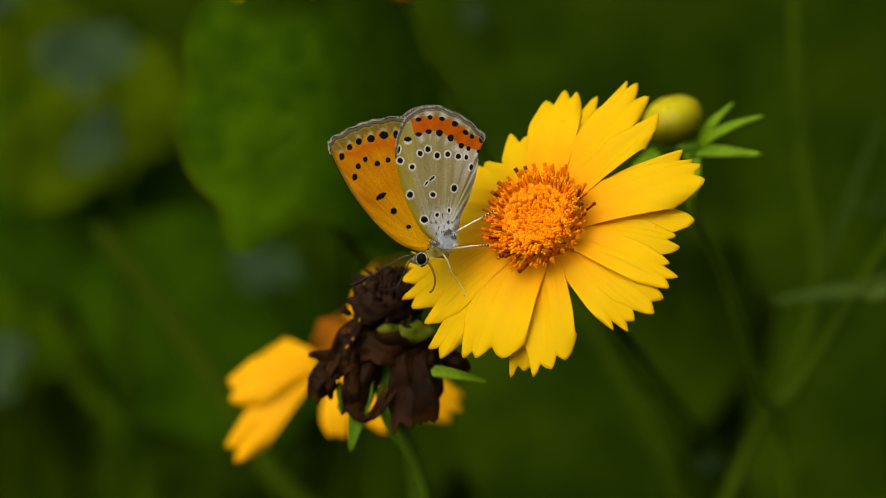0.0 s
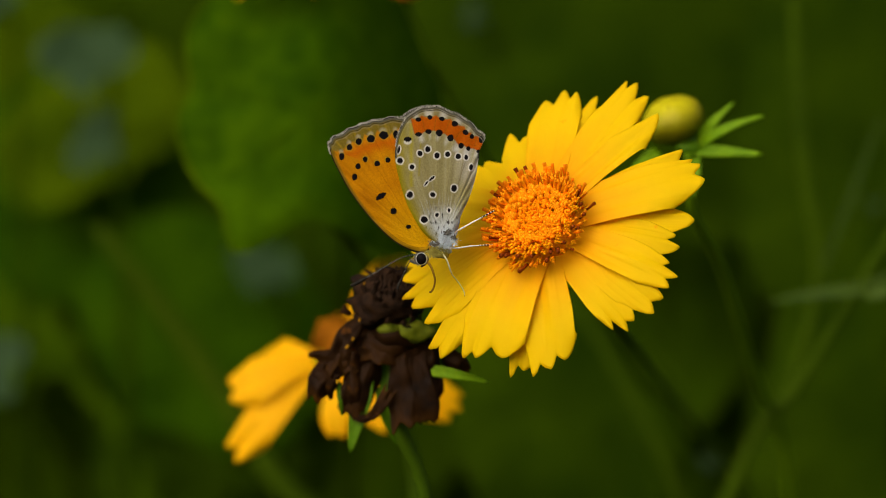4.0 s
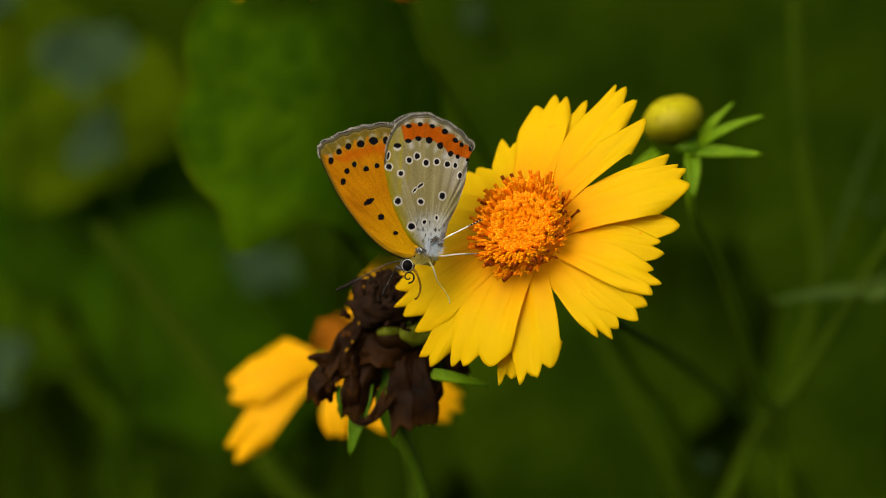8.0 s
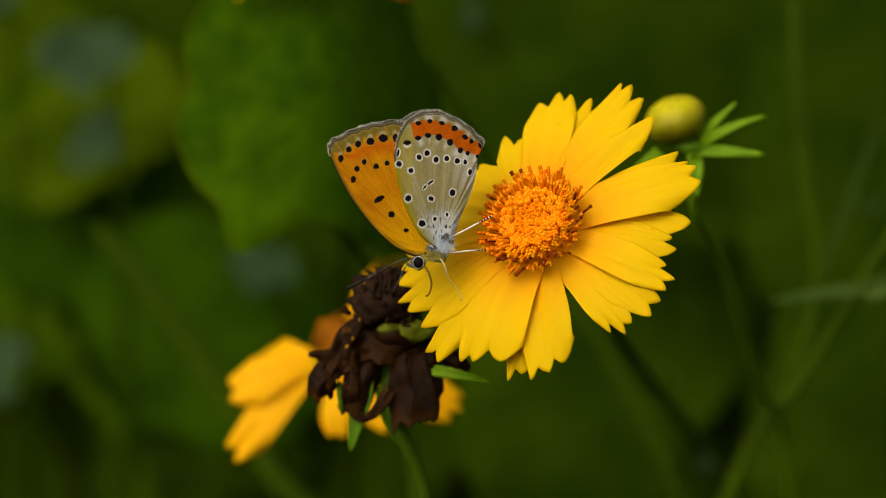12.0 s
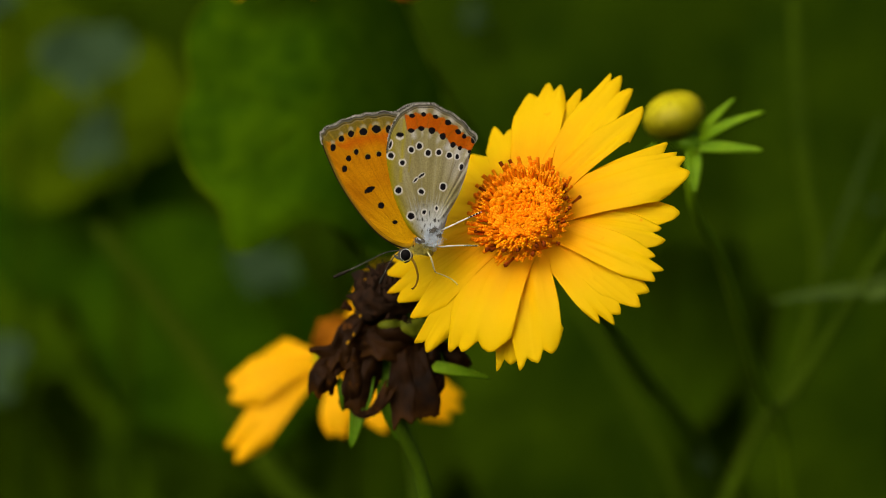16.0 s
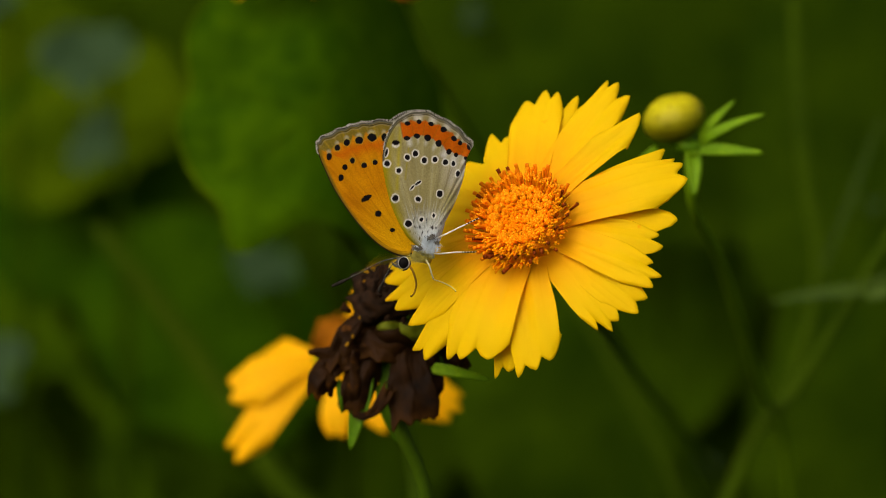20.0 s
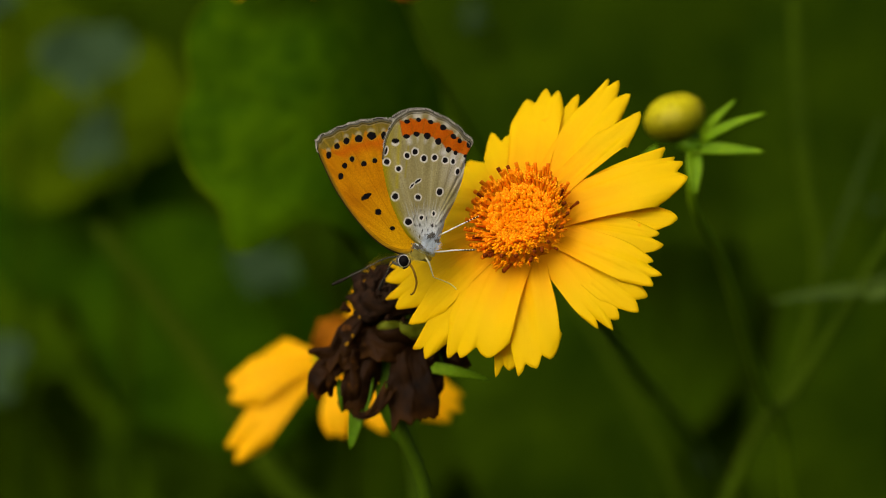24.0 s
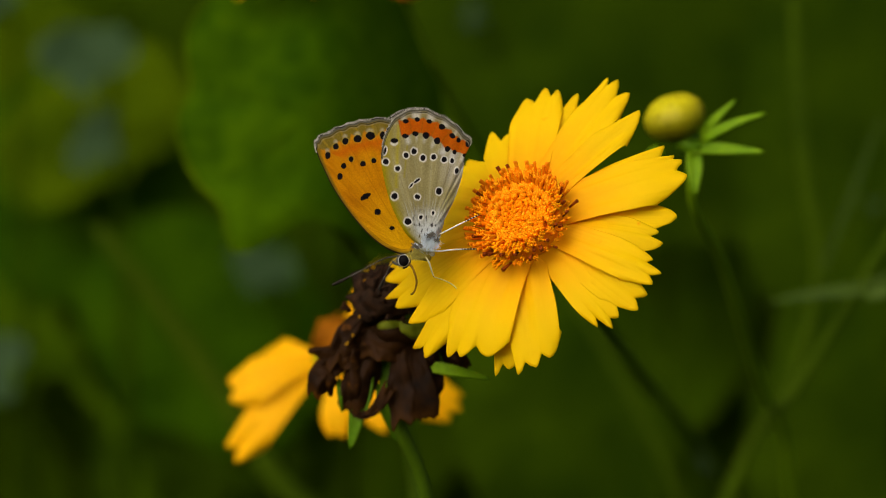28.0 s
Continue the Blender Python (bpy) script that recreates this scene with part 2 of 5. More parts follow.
def tube(ctrl, radii, count=24, sides=10, lumps=0.0):
    """A round stalk along a smooth curve; radii (metres) are spread along it, the ends are closed to a point."""
    pts = curve_points(ctrl, count)
    rows = []
    side = None
    for i, p in enumerate(pts):
        way = (pts[min(i + 1, count - 1)] - pts[max(i - 1, 0)]).normalized()
        side = way.orthogonal().normalized() if side is None else (side - way * side.dot(way)).normalized()
        other = way.cross(side)
        s = i / (count - 1) * (len(radii) - 1)
        k = min(int(s), len(radii) - 2)
        r = radii[k] + (radii[k + 1] - radii[k]) * (s - k)
        ring = []
        for j in range(sides):
            a = 2 * math.pi * j / sides
            rr = r * (1 + lumps * noise.noise(p * 900 + Vector((a, 0, 0))))
            ring.append(p + side * rr * math.cos(a) + other * rr * math.sin(a))
        rows.append(ring)
    rows.insert(0, [pts[0]] * sides)
    rows.append([pts[-1]] * sides)
    return sheet(rows, close=True)


def blob(centre, size, turn=None, lumps=0.0, freq=300.0, rings=16, sides=24, power=1.0):
    """A closed rounded body: size is its three half-lengths in metres, turn a rotation, lumps a relief."""
    rows = []
    turn = turn or Matrix()
    for i in range(rings + 1):
        th = math.pi * i / rings
        row = []
        for j in range(sides):
            ph = 2 * math.pi * j / sides
            d = Vector((math.sin(th) * math.cos(ph), math.sin(th) * math.sin(ph), math.cos(th)))
            p = Vector((d.x * size[0], d.y * size[1], d.z * size[2]))
            p *= 1 + lumps * noise.noise((p + Vector(centre)) * freq)
            row.append(Vector(centre) + turn.to_3x3() @ p)
        rows.append(row)
    return sheet(rows, close=True)


def joined(meshes):
    """One mesh out of several, with their uv."""
    bm = bmesh.new()
    for me in meshes:
        bm.from_mesh(me)
    data = bpy.data.meshes.new("joined")
    bm.to_mesh(data)
    bm.free()
    return data


def moved(me, m):
    me.transform(m)
    return me


def petal(length, width, teeth, arch=0.06, cup=0.10, seed=0, base=0.34, ripple=0.02, thick=0.00012, nu=30, nv=61, shoulder=0.73):
    """A ray petal along x, pleated lengthwise, as a thin closed shell (metres). teeth: (place across from -1 to 1, share of the length) of
    each tooth of the tip; shoulder: the share of the length at which the sides round into the tip."""
    marks = sorted(teeth)
    knots = [(-1.0, shoulder, False)]
    for k, (v, f) in enumerate(marks):
        if k:
            pv, pf = marks[k - 1]
            gap = 0.055 + 0.03 * noise.noise(Vector((seed * 1.9, k * 3.7, 4)))
            knots.append(((v + pv) / 2 + 0.08 * (v - pv) * noise.noise(Vector((seed * 2.3, k, 1))), min(f, pf) - gap * min(1.0, (v - pv) / 0.5), False))
        knots.append((v, f, True))
    knots.append((1.0, shoulder, False))

    def rim(v):
        for (a, fa, peak), (b, fb, _) in zip(knots, knots[1:]):
            if v <= b:
                t = (v - a) / max(1e-6, b - a)
                t = 1 - t if peak else t
                rise = 0.85 * math.sin(math.pi / 2 * t) + 0.15 * t
                return fb + (fa - fb) * rise if peak else fa + (fb - fa) * rise
        return shoulder

    rows = []
    for i in range(nu):
        u = i / (nu - 1)
        row = []
        for j in range(nv):
            v = 2 * j / (nv - 1) - 1
            tip = rim(v) + 0.008 * noise.noise(Vector((v * 7, seed * 1.7, 3)))
            x = length * u * (1 + (tip - 1) * u ** 3)
            s = min(u / 0.72, 1)
            hw = width / 2 * (base + (1 - base) * (s * s * (3 - 2 * s)))
            z = arch * length * 4 * u * (1 - u) - cup * width * v * v * u
            crease = noise.noise(Vector((v * 2.4, seed * 2.9, u * 0.5))) + 0.5 * math.cos(4.6 * math.pi * v * 0.5 + seed)
            z += width * 0.026 * crease * min(1, 3 * u) * (1 - 0.3 * u)
            z += width * 0.006 * noise.noise(Vector((v * 9, seed * 2.9, u * 0.7)))
            z += ripple * length * noise.noise(Vector((u * 2.2, v * 1.4, seed * 3.3)))
            row.append((x, v * hw + 0.02 * width * noise.noise(Vector((u * 3, seed, 0))), z))
        rows.append(row)
    return sheet(rows, thick=thick)


TWO_TEETH = ((-0.45, 0.97), (0.4, 1.0))
THREE_TEETH = ((-0.6, 0.95), (0.0, 1.0), (0.6, 0.96))


def bract(root, tip, width, sag=0.0, cup=0.25, thick=0.0003, lean=None):
    """A pointed green leaflet from root to tip (world places)."""
    root, tip = Vector(root), Vector(tip)
    way = tip - root
    up = Vector(lean) if lean else Vector((0, -1, 0.25))
    side = way.cross(up).normalized()
    face = side.cross(way).normalized()
    rows = []
    for i in range(15):
        u = i / 14
        hw = width / 2 * (0.72 + 0.28 * math.sin(math.pi * min(1, u * 1.3))) * (1 - 0.35 * u) * (1 - u ** 7) ** 0.6 + 0.00004
        row = []
        for j in range(7):
            v = j / 3 - 1
            row.append(root + way * u + face * (sag * 4 * u * (1 - u) + cup * width * v * v * (1 - u)) + side * v * hw)
        rows.append(row)
    return sheet(rows, thick=thick)


# ---- the large structure: ground, undergrowth ----
def make_ground():
    me = bpy.data.meshes.new("ground")
    bm = bmesh.new()
    rings = [0.0, 0.15, 0.3, 0.5, 0.8, 1.2, 2, 4, 9, 30, 120, 500, 2000]
    prev = None
    for r in rings:
        if r == 0:
            cur = [bm.verts.new((0, 0, 0))] * 48
        else:
            cur = []
            for k in range(48):
                a = 2 * math.pi * k / 48
                x, y = r * math.cos(a), r * math.sin(a)
                cur.append(bm.verts.new((x, y, 0.012 * noise.noise(Vector((x * 3, y * 3, 0))) if r < 9 else 0)))
        if prev:
            for k in range(48):
                q = [prev[k], cur[k], cur[(k + 1) % 48], prev[(k + 1) % 48]]
                bm.faces.new(list(dict.fromkeys(q)))
        prev = cur
    bm.to_mesh(me)
    bm.free()
    me.materials.append(M_SOIL)
    me.polygons.foreach_set("use_smooth", [True] * len(me.polygons))
    return tagged(new("ground", me), "dark soil and moss under the flower bed", "ground", kind="structure")


def leaf_stuff(name, places, material, label, category, rng):
    """Many pointed leaves as one mesh; places: (root, way, length, width, bend)."""
    verts, faces, uvs = [], [], []
    for root, way, length, width, bend in places:
        way = way.normalized()
        side = way.cross(Vector((rng.uniform(-1, 1), rng.uniform(-1, 1), rng.uniform(-0.3, 1)))).normalized()
        face = side.cross(way)
        k = len(verts)
        for i in range(6):
            u = i / 5
            hw = width / 2 * math.sin(math.pi * (0.06 + 0.94 * u) ** 0.8) + 0.0002
            mid = root + way * length * u + face * bend * length * u * u
            for s in (-1, 0, 1):
                verts.append(mid + side * hw * s + face * (0.12 * width * abs(s)))
                uvs.append((u, (s + 1) / 2))
        for i in range(5):
            for s in (0, 1):
                a = k + i * 3 + s
                faces.append((a, a + 1, a + 4, a + 3))
    me = bpy.data.meshes.new(name)
    me.from_pydata([tuple(v) for v in verts], [], faces)
    lay = me.uv_layers.new(name="UVMap")
    loops = np.empty(len(me.loops), dtype=np.int32)
    me.loops.foreach_get("vertex_index", loops)
    lay.data.foreach_set("uv", np.array(uvs, dtype=np.float32)[loops].ravel())
    me.materials.append(material)
    me.polygons.foreach_set("use_smooth", [True] * len(me.polygons))
    return tagged(new(name, me), label, category, kind="stuff")


def make_undergrowth():
    rng = random.Random(4)
    places = []
    for k in range(11000):
        y = 0.42 + 1.5 * rng.random() ** 1.2
        x = rng.gauss(0, 0.55)
        z = rng.uniform(0.02, 0.62 + 0.30 * y + 0.25 * noise.noise(Vector((x * 1.5, y * 1.5, 7))))
        way = Vector((rng.gauss(0, 0.6), rng.gauss(-0.2, 0.5), rng.gauss(0.15, 0.7)))
        places.append((Vector((x, y, z)), way, rng.uniform(0.035, 0.085), rng.uniform(0.018, 0.05), rng.uniform(-0.5, 0.1)))
    leaf_stuff("undergrowth", places, M_UNDER, "dense dark green leafy undergrowth behind the flowers", "undergrowth", rng)
    # unseen leaves over the view, added to keep light off the background
    shade_leaves = []
    for k in range(130):
        y = rng.uniform(0.14, 0.75)
        shade_leaves.append((Vector((rng.uniform(-0.32, 0.32), y, rng.uniform(0.50, 0.60) + 0.16 * y)), Vector((rng.gauss(0, 1), rng.gauss(0, 1), rng.gauss(-0.1, 0.2))), rng.uniform(0.05, 0.10), rng.uniform(0.03, 0.06), rng.uniform(-0.3, 0.1)))
    leaf_stuff("overhanging_leaves", shade_leaves, M_UNDER, "unseen green leaves added above the view to shade the background", "leaves", rng)
    blades = []
    for k in range(6000):
        a = rng.uniform(0, 2 * math.pi)
        r = 0.25 + 2.6 * rng.random() ** 0.6
        x, y = r * math.cos(a), r * math.sin(a)
        if y < 0.02 and abs(x) < 0.14:
            continue
        h = rng.uniform(0.08, 0.24)
        blades.append((Vector((x, y, -0.01)), Vector((rng.gauss(0, 0.2), rng.gauss(0, 0.2), 1)), h, rng.uniform(0.003, 0.007), rng.uniform(-0.4, 0.4)))
    leaf_stuff("meadow_grass", blades, M_STALK, "green meadow grass growing from the soil", "grass", rng)


# ---- the large broad leaves and stalks behind ----
def broad_leaf(name, centre, radii, turn, material, label, stalk, dish=0.12, veins=7, seed=0, fall=0.0, margin=None):
    """A wide leaf blade: radii (mm) at even angles round its centre, with veins, a highlight along its margin and a
    leaf stalk down to the ground.
    """
    foot = Vector(stalk[-1])
    ob = thing(name, foot, label, "leaf", name.replace("_", " ") + " blades behind the flowers")
    n = len(radii)
    rows = []
    turn = turn.to_3x3()
    for i in range(15):
        r = i / 14
        row = []
        for j in range(72):
            a = j / 72 * n
            k = int(a)
            f = a - k
            p0, p1, p2, p3 = (radii[(k + q) % n] for q in (-1, 0, 1, 2))
            rad = 0.5 * (2 * p1 + (p2 - p0) * f + (2 * p0 - 5 * p1 + 4 * p2 - p3) * f * f + (3 * p1 - p0 - 3 * p2 + p3) * f ** 3)
            ang = 2 * math.pi * j / 72
            z = dish * rad * r * r + 3.0 * r * noise.noise(Vector((math.cos(ang) * 2 * r, math.sin(ang) * 2 * r, seed)))
            z -= fall * max(0.0, rad * r * math.cos(ang) + 4) ** 2
            row.append(Vector(centre) + turn @ Vector((rad * r * math.cos(ang), rad * r * math.sin(ang), z)) / 1000)
        rows.append(row)
    blade = part("blade", sheet(rows, close=True), material, ob)
    for k in range(veins):
        ang = 2 * math.pi * k / veins + 0.2
        j = int(ang / (2 * math.pi) * 72) % 72
        line = [rows[i][j] + turn @ Vector((0, 0, 0.0002)) for i in (0, 3, 6, 9, 12)]
        part("vein", tube(line, [0.00015, 0.0001], 12, 6), material, blade)
    # the highlight on the leaf edge is made as a thin paler rim
    if margin:
        part("leaf_margin", tube([rows[14][j % 72] + turn @ Vector((0, 0, 0.0003)) for j in range(*margin)], [0.0001, 0.0003, 0.0002, 0.0004, 0.0001], 60, 6, 0.2), M_EDGE_HIGHLIGHT, blade, "thin pale rim standing in for the highlight on the leaf edge")
    part("leaf_stalk", tube([Vector(p) for p in stalk], [0.0007, 0.0009, 0.0012], 30, 8), M_OLIVE_SHADED, ob)
    return ob


def stalk(name, ctrl, radii, label, leaves=(), material=M_STALK):
    """A plain stalk through control places to the ground, with strap leaves (root, tip, width)."""
    pts = [Vector(p) for p in ctrl]
    ob = thing(name, pts[-1], label, "stem", "stalks behind the flowers")
    part("stalk", tube(pts, radii, 40, 10, 0.05), material, ob)
    for root, tip, width in leaves:
        part("leaf", bract(root, tip, width, sag=0.003), M_BLADE, ob)
    return ob


def ground_under(x, y):
    return Vector((x / 1000, y / 1000, -0.01))


# ---- flowers ----
# each ray petal: turn about the disc, reach from its centre, width, lean back in degrees, layer, teeth (place across, share of the reach)
UPPER_PETALS = [
    (84.0, 24.1, 7.9, -9, 1, ((-0.62, 0.96), (-0.10, 1.00), (0.59, 0.92))), (68.2, 23.6, 6.0, -11, 0, ((-0.22, 0.93), (0.36, 1.00))),
    (56.4, 26.8, 6.6, -9, 1, ((-0.55, 0.95), (0.26, 1.00), (0.78, 0.985))), (40.8, 23.7, 4.7, -8, 2, ((0.40, 1.00),)),
    (129.0, 19.4, 5.8, -15, 0, ((-0.5, 0.93), (0.0, 1.00))), (105.4, 19.9, 5.8, -13, 0, ((-0.44, 0.88), (0.30, 1.00))),
    (135.5, 19.5, 6.2, -17, 0, TWO_TEETH), (152.5, 19.8, 7.2, -15, 1, TWO_TEETH)]
SIDE_PETALS = [
    (22.6, 22.9, 3.9, -10, 0, ((0.86, 1.00),)), (11.6, 24.1, 7.7, -10, 2, ((-0.12, 1.00), (0.62, 1.00), (0.90, 0.96))),
    (-2.8, 21.8, 5.6, -14, 0, ((-0.03, 1.00),)), (-15.5, 20.3, 5.5, -13, 1, ((-0.08, 1.00), (0.55, 0.95))),
    (-30.0, 21.8, 5.6, -11, 2, ((-0.55, 0.98), (0.18, 1.00), (0.67, 0.89))), (-42.2, 21.4, 5.8, -12, 0, ((-0.38, 1.00), (0.48, 0.99))),
    (-55.2, 20.8, 5.6, -13, 1, ((-0.74, 0.91), (-0.23, 1.00), (0.33, 0.96))), (176.0, 23.4, 6.0, -14, 0, TWO_TEETH)]
LOWER_PETALS = [
    (-89.8, 21.9, 7.8, -13, 1, ((-0.84, 1.00), (-0.11, 0.97), (0.47, 0.92))), (-104.9, 22.2, 5.0, -18, 0, ((-0.74, 1.00), (0.15, 0.94))),
    (-118.6, 21.8, 10.5, -11, 2, ((-0.68, 1.00), (-0.33, 0.96), (0.42, 0.90))), (-139.6, 24.2, 5.0, -13, 1, ((-0.78, 1.00), (0.36, 0.99))),
    (-149.0, 22.2, 4.6, -11, 2, ((-0.40, 1.00),)), (-163.0, 24.2, 5.8, -12, 1, ((-0.58, 1.00), (0.16, 0.95))),
    (-175.0, 24.4, 5.0, -14, 0, ((-0.25, 1.00),)), (-166.0, 21.4, 5.8, -20, 0, ((0.0, 1.00),))]
PETALS = UPPER_PETALS + SIDE_PETALS + LOWER_PETALS
FLOWER_AT = at(13.3, 0, 4.2)
FLOWER_TURN = Matrix(((0.92955, 0.0, -0.36869), (-0.3249, 0.47268, -0.81915), (0.17427, 0.88123, 0.43939)))


def make_flower():
    """The open flower: ray petals, disc of florets, green bracts behind, curved stem to the ground."""
    m = Matrix.Translation(FLOWER_AT) @ FLOWER_TURN.to_4x4()
    foot = ground_under(88, 240)
    ob = thing("coreopsis_flower", foot, "open bright yellow flower with toothed petals and an orange disc", "flower")
    rng = random.Random(11)
    root = 3.4
    for k, (turn, reach, width, lean, layer, teeth) in enumerate(PETALS):
        me = petal((reach - root) / 1000, width / 1000, teeth, arch=0.055, cup=0.012, seed=k + 1, base=0.76)
        put = m @ pose(0, 0, (-2.1 + 0.25 * layer) / 1000, 0, 0, turn) @ pose(root / 1000, 0, 0, 0, -lean, 0) @ pose(0, 0, 0, rng.uniform(-2.5, 2.5), 0, 0)
        part("petal", moved(me, put), M_PETAL, ob)
    # the dome under the florets
    disc = part("disc", moved(blob((0, 0, -0.0019), (0.0060, 0.0060, 0.0031), lumps=0.1, freq=900), m), M_DISC, ob)
    # closed inner florets, in spiral order, half-open ones round them, then the open tubes at the rim
    bead = joined([blob((0.0002 * math.cos(a), 0.0002 * math.sin(a), 0.0002), (0.00030, 0.00030, 0.00042), pose(0, 0, 0, 15 * math.sin(a), 0, 0), 0.3, 2600, 6, 7) for a in (0.0, 2.1, 4.2)])
    bud = joined([blob((0.00024 * math.cos(a), 0.00024 * math.sin(a), 0.0005), (0.00030, 0.00030, 0.0005), pose(0, 0, 0, 12 * math.sin(a), 12 * math.cos(a), 0), 0.25, 2600, 6, 7) for a in (0.3, 1.6, 2.8, 4.0, 5.3)])
    star = joined([tube([(0, 0, 0), (0.0001, 0, 0.0010), (0.00016, 0, 0.0019)], [0.00030, 0.00034, 0.00046], 6, 8, 0.3)] +
                  [tube([(0.00014 + 0.0002 * math.cos(a), 0.0002 * math.sin(a), 0.0017), (0.00014 + w * math.cos(a), w * math.sin(a), 0.0021 + w * 0.4)], [0.00022, 0.00014], 3, 6, 0.3) for a, w in ((0.4, 0.0005), (1.7, 0.00036), (3.0, 0.0005), (4.5, 0.0004))])
    rod = tube([(0, 0, 0), (0.0001, 0, 0.0014), (0.00022, 0, 0.0029)], [0.00025, 0.00027, 0.00030, 0.00037], 10, 9, 0.3)
    meshes = {}
    for key, me, mat in (("bead", bead, M_DISC_CORE), ("bud", bud, M_DISC), ("star", star, M_DISC), ("rod", rod, M_TUBE)):
        me.polygons.foreach_set("use_smooth", [True] * len(me.polygons))
        me.materials.append(mat)
        meshes[key] = me
    for key, base, mat in (("brown", "rod", M_TUBE_BROWN), ("pollen", "star", M_POLLEN)):
        meshes[key] = meshes[base].copy()
        meshes[key].materials.clear()
        meshes[key].materials.append(mat)
    for k in range(298):
        r = 6.9 * math.sqrt((k + 0.5) / 298) + rng.uniform(-0.2, 0.2)
        a = k * 2.399963 + rng.uniform(-0.05, 0.05)
        h = 2.5 * math.sqrt(max(0, 1 - (r / 7.6) ** 2)) - 1.25 - 0.25 * max(0, 1 - r / 3.0)
        rise = math.degrees(math.asin(min(0.93, r / 8.2)))
        up_side = math.cos(a - radians(125))
        s, tip = rng.uniform(0.9, 1.15), 8
        if r < 2.5:
            key, name, s, tip = "bead", "closed_floret", s * (0.85 + 0.07 * r), 16
        elif r < 4.5:
            key, name, tip = "bud", "closed_floret", 16
            h += rng.uniform(-0.1, 0.2)
        elif r < 5.4:
            key, name = ("star" if up_side > -0.2 or rng.random() < 0.45 else "pollen"), "open_floret"
            s *= 0.9
        else:
            pick = rng.random()
            if r > 5.9 and up_side > -0.2 and rng.random() < 0.35:
                continue
            key = ("brown" if pick < 0.08 else "rod" if pick < 0.86 else "star") if up_side > -0.2 else ("brown" if pick < 0.34 else "pollen" if pick < 0.74 else "rod")
            name = "tube_floret" if key in ("rod", "brown") else "open_floret"
            r += 0.0 if up_side > -0.2 else rng.uniform(-0.3, 0.45)
            s *= (0.74 if up_side > -0.2 else 0.72) * (0.85 if math.cos(a) > 0.6 else 1.0)
        f = under(new(name, meshes[key]), disc)
        f.matrix_basis = m @ pose((r * math.cos(a) + 0.3) / 1000, r * math.sin(a) / 1000, h / 1000, 0, 0, math.degrees(a)) @ pose(0, 0, 0, rng.uniform(-tip, tip), rise * 0.75 + rng.uniform(-tip, tip), 0) @ Matrix.Scale(s, 4)
    for k in range(8):
        a = 2 * math.pi * k / 8 + 0.3
        tip = m @ Vector((0.0085 * math.cos(a), 0.0085 * math.sin(a), -0.0068))
        base = m @ Vector((0.003 * math.cos(a), 0.003 * math.sin(a), -0.005))
        part("bract", bract(base, tip, 0.003, lean=FLOWER_TURN.col[2]), M_BRACT, ob)
    part("receptacle", moved(blob((0, 0, -0.0042), (0.0042, 0.0042, 0.0025)), m), M_BRACT, ob)
    line = [m @ Vector((0, 0, -0.005)), m @ Vector((0, 0, -0.03)), at(41.6, 124, -26.2), at(62, 180, -51), at(78, 226, -95), at(86, 238, -200), foot]
    part("stem", tube(line, [0.0008, 0.0008, 0.0009, 0.0010, 0.0014], 80, 10, 0.06), M_STEM, ob)
    return ob


def make_back_flower():
    """A second flower of the same kind behind, its petals hanging."""
    y, k_far = 80, 1.077
    foot = ground_under(-10, 100)
    ob = thing("coreopsis_flower", foot, "drooping yellow flower with orange brown disc beside the withered head", "flower")
    c = at(-17.2 * k_far, y, -15.0 * k_far)
    # tip places of the hanging petals, width, teeth
    for k, (x, dy, z, width, teeth) in enumerate(((-34.0, -1, -22.5, 8.0, 2), (-33.6, -2, -32.6, 6.8, 2), (-16.5, -5, -29.6, 5.0, 2), (-7.8, -6, -28.4, 5.0, 2),
                                                  (3.0, -2, -25.4, 8.0, 3), (-30.0, 10, -18.0, 7.0, 2), (-4.0, 12, -20.0, 7.0, 2), (-9.0, 30, -1.9, 3.8, 2), (-5.6, 40, -1.8, 6.0, 2))):
        tip = at(x * k_far, y + dy, z * k_far)
        way = (tip - c).normalized()
        start = c + way * 0.003 + Vector((0, 0, -0.002))
        way = tip - start
        face = Vector((0, -1, 0.6))
        sd = face.cross(way).normalized()
        up = way.normalized().cross(sd)
        turn = Matrix((way.normalized(), sd, up)).transposed().to_4x4()
        me = petal(way.length, width * k_far / 1000, THREE_TEETH if teeth == 3 else TWO_TEETH, arch=0.10, cup=0.08, seed=k + 40)
        part("petal", moved(me, Matrix.Translation(start) @ turn), M_PETAL_BACK, ob)
    part("disc", blob(c + Vector((0.0008, 0, 0.0002)), (0.0043, 0.0044, 0.0045), lumps=0.45, freq=900), M_AGED_DISC, ob)
    part("receptacle", blob(c + Vector((0, 0, -0.0025)), (0.0035, 0.0035, 0.002)), M_BRACT, ob)
    part("stem", tube([c + Vector((0, 0, -0.003)), at(-10, y + 8, -28), at(-4.4, y + 12, -46), at(-3, 96, -150), foot], [0.0010, 0.0012, 0.0015], 40, 8), M_STEM, ob)
    return ob


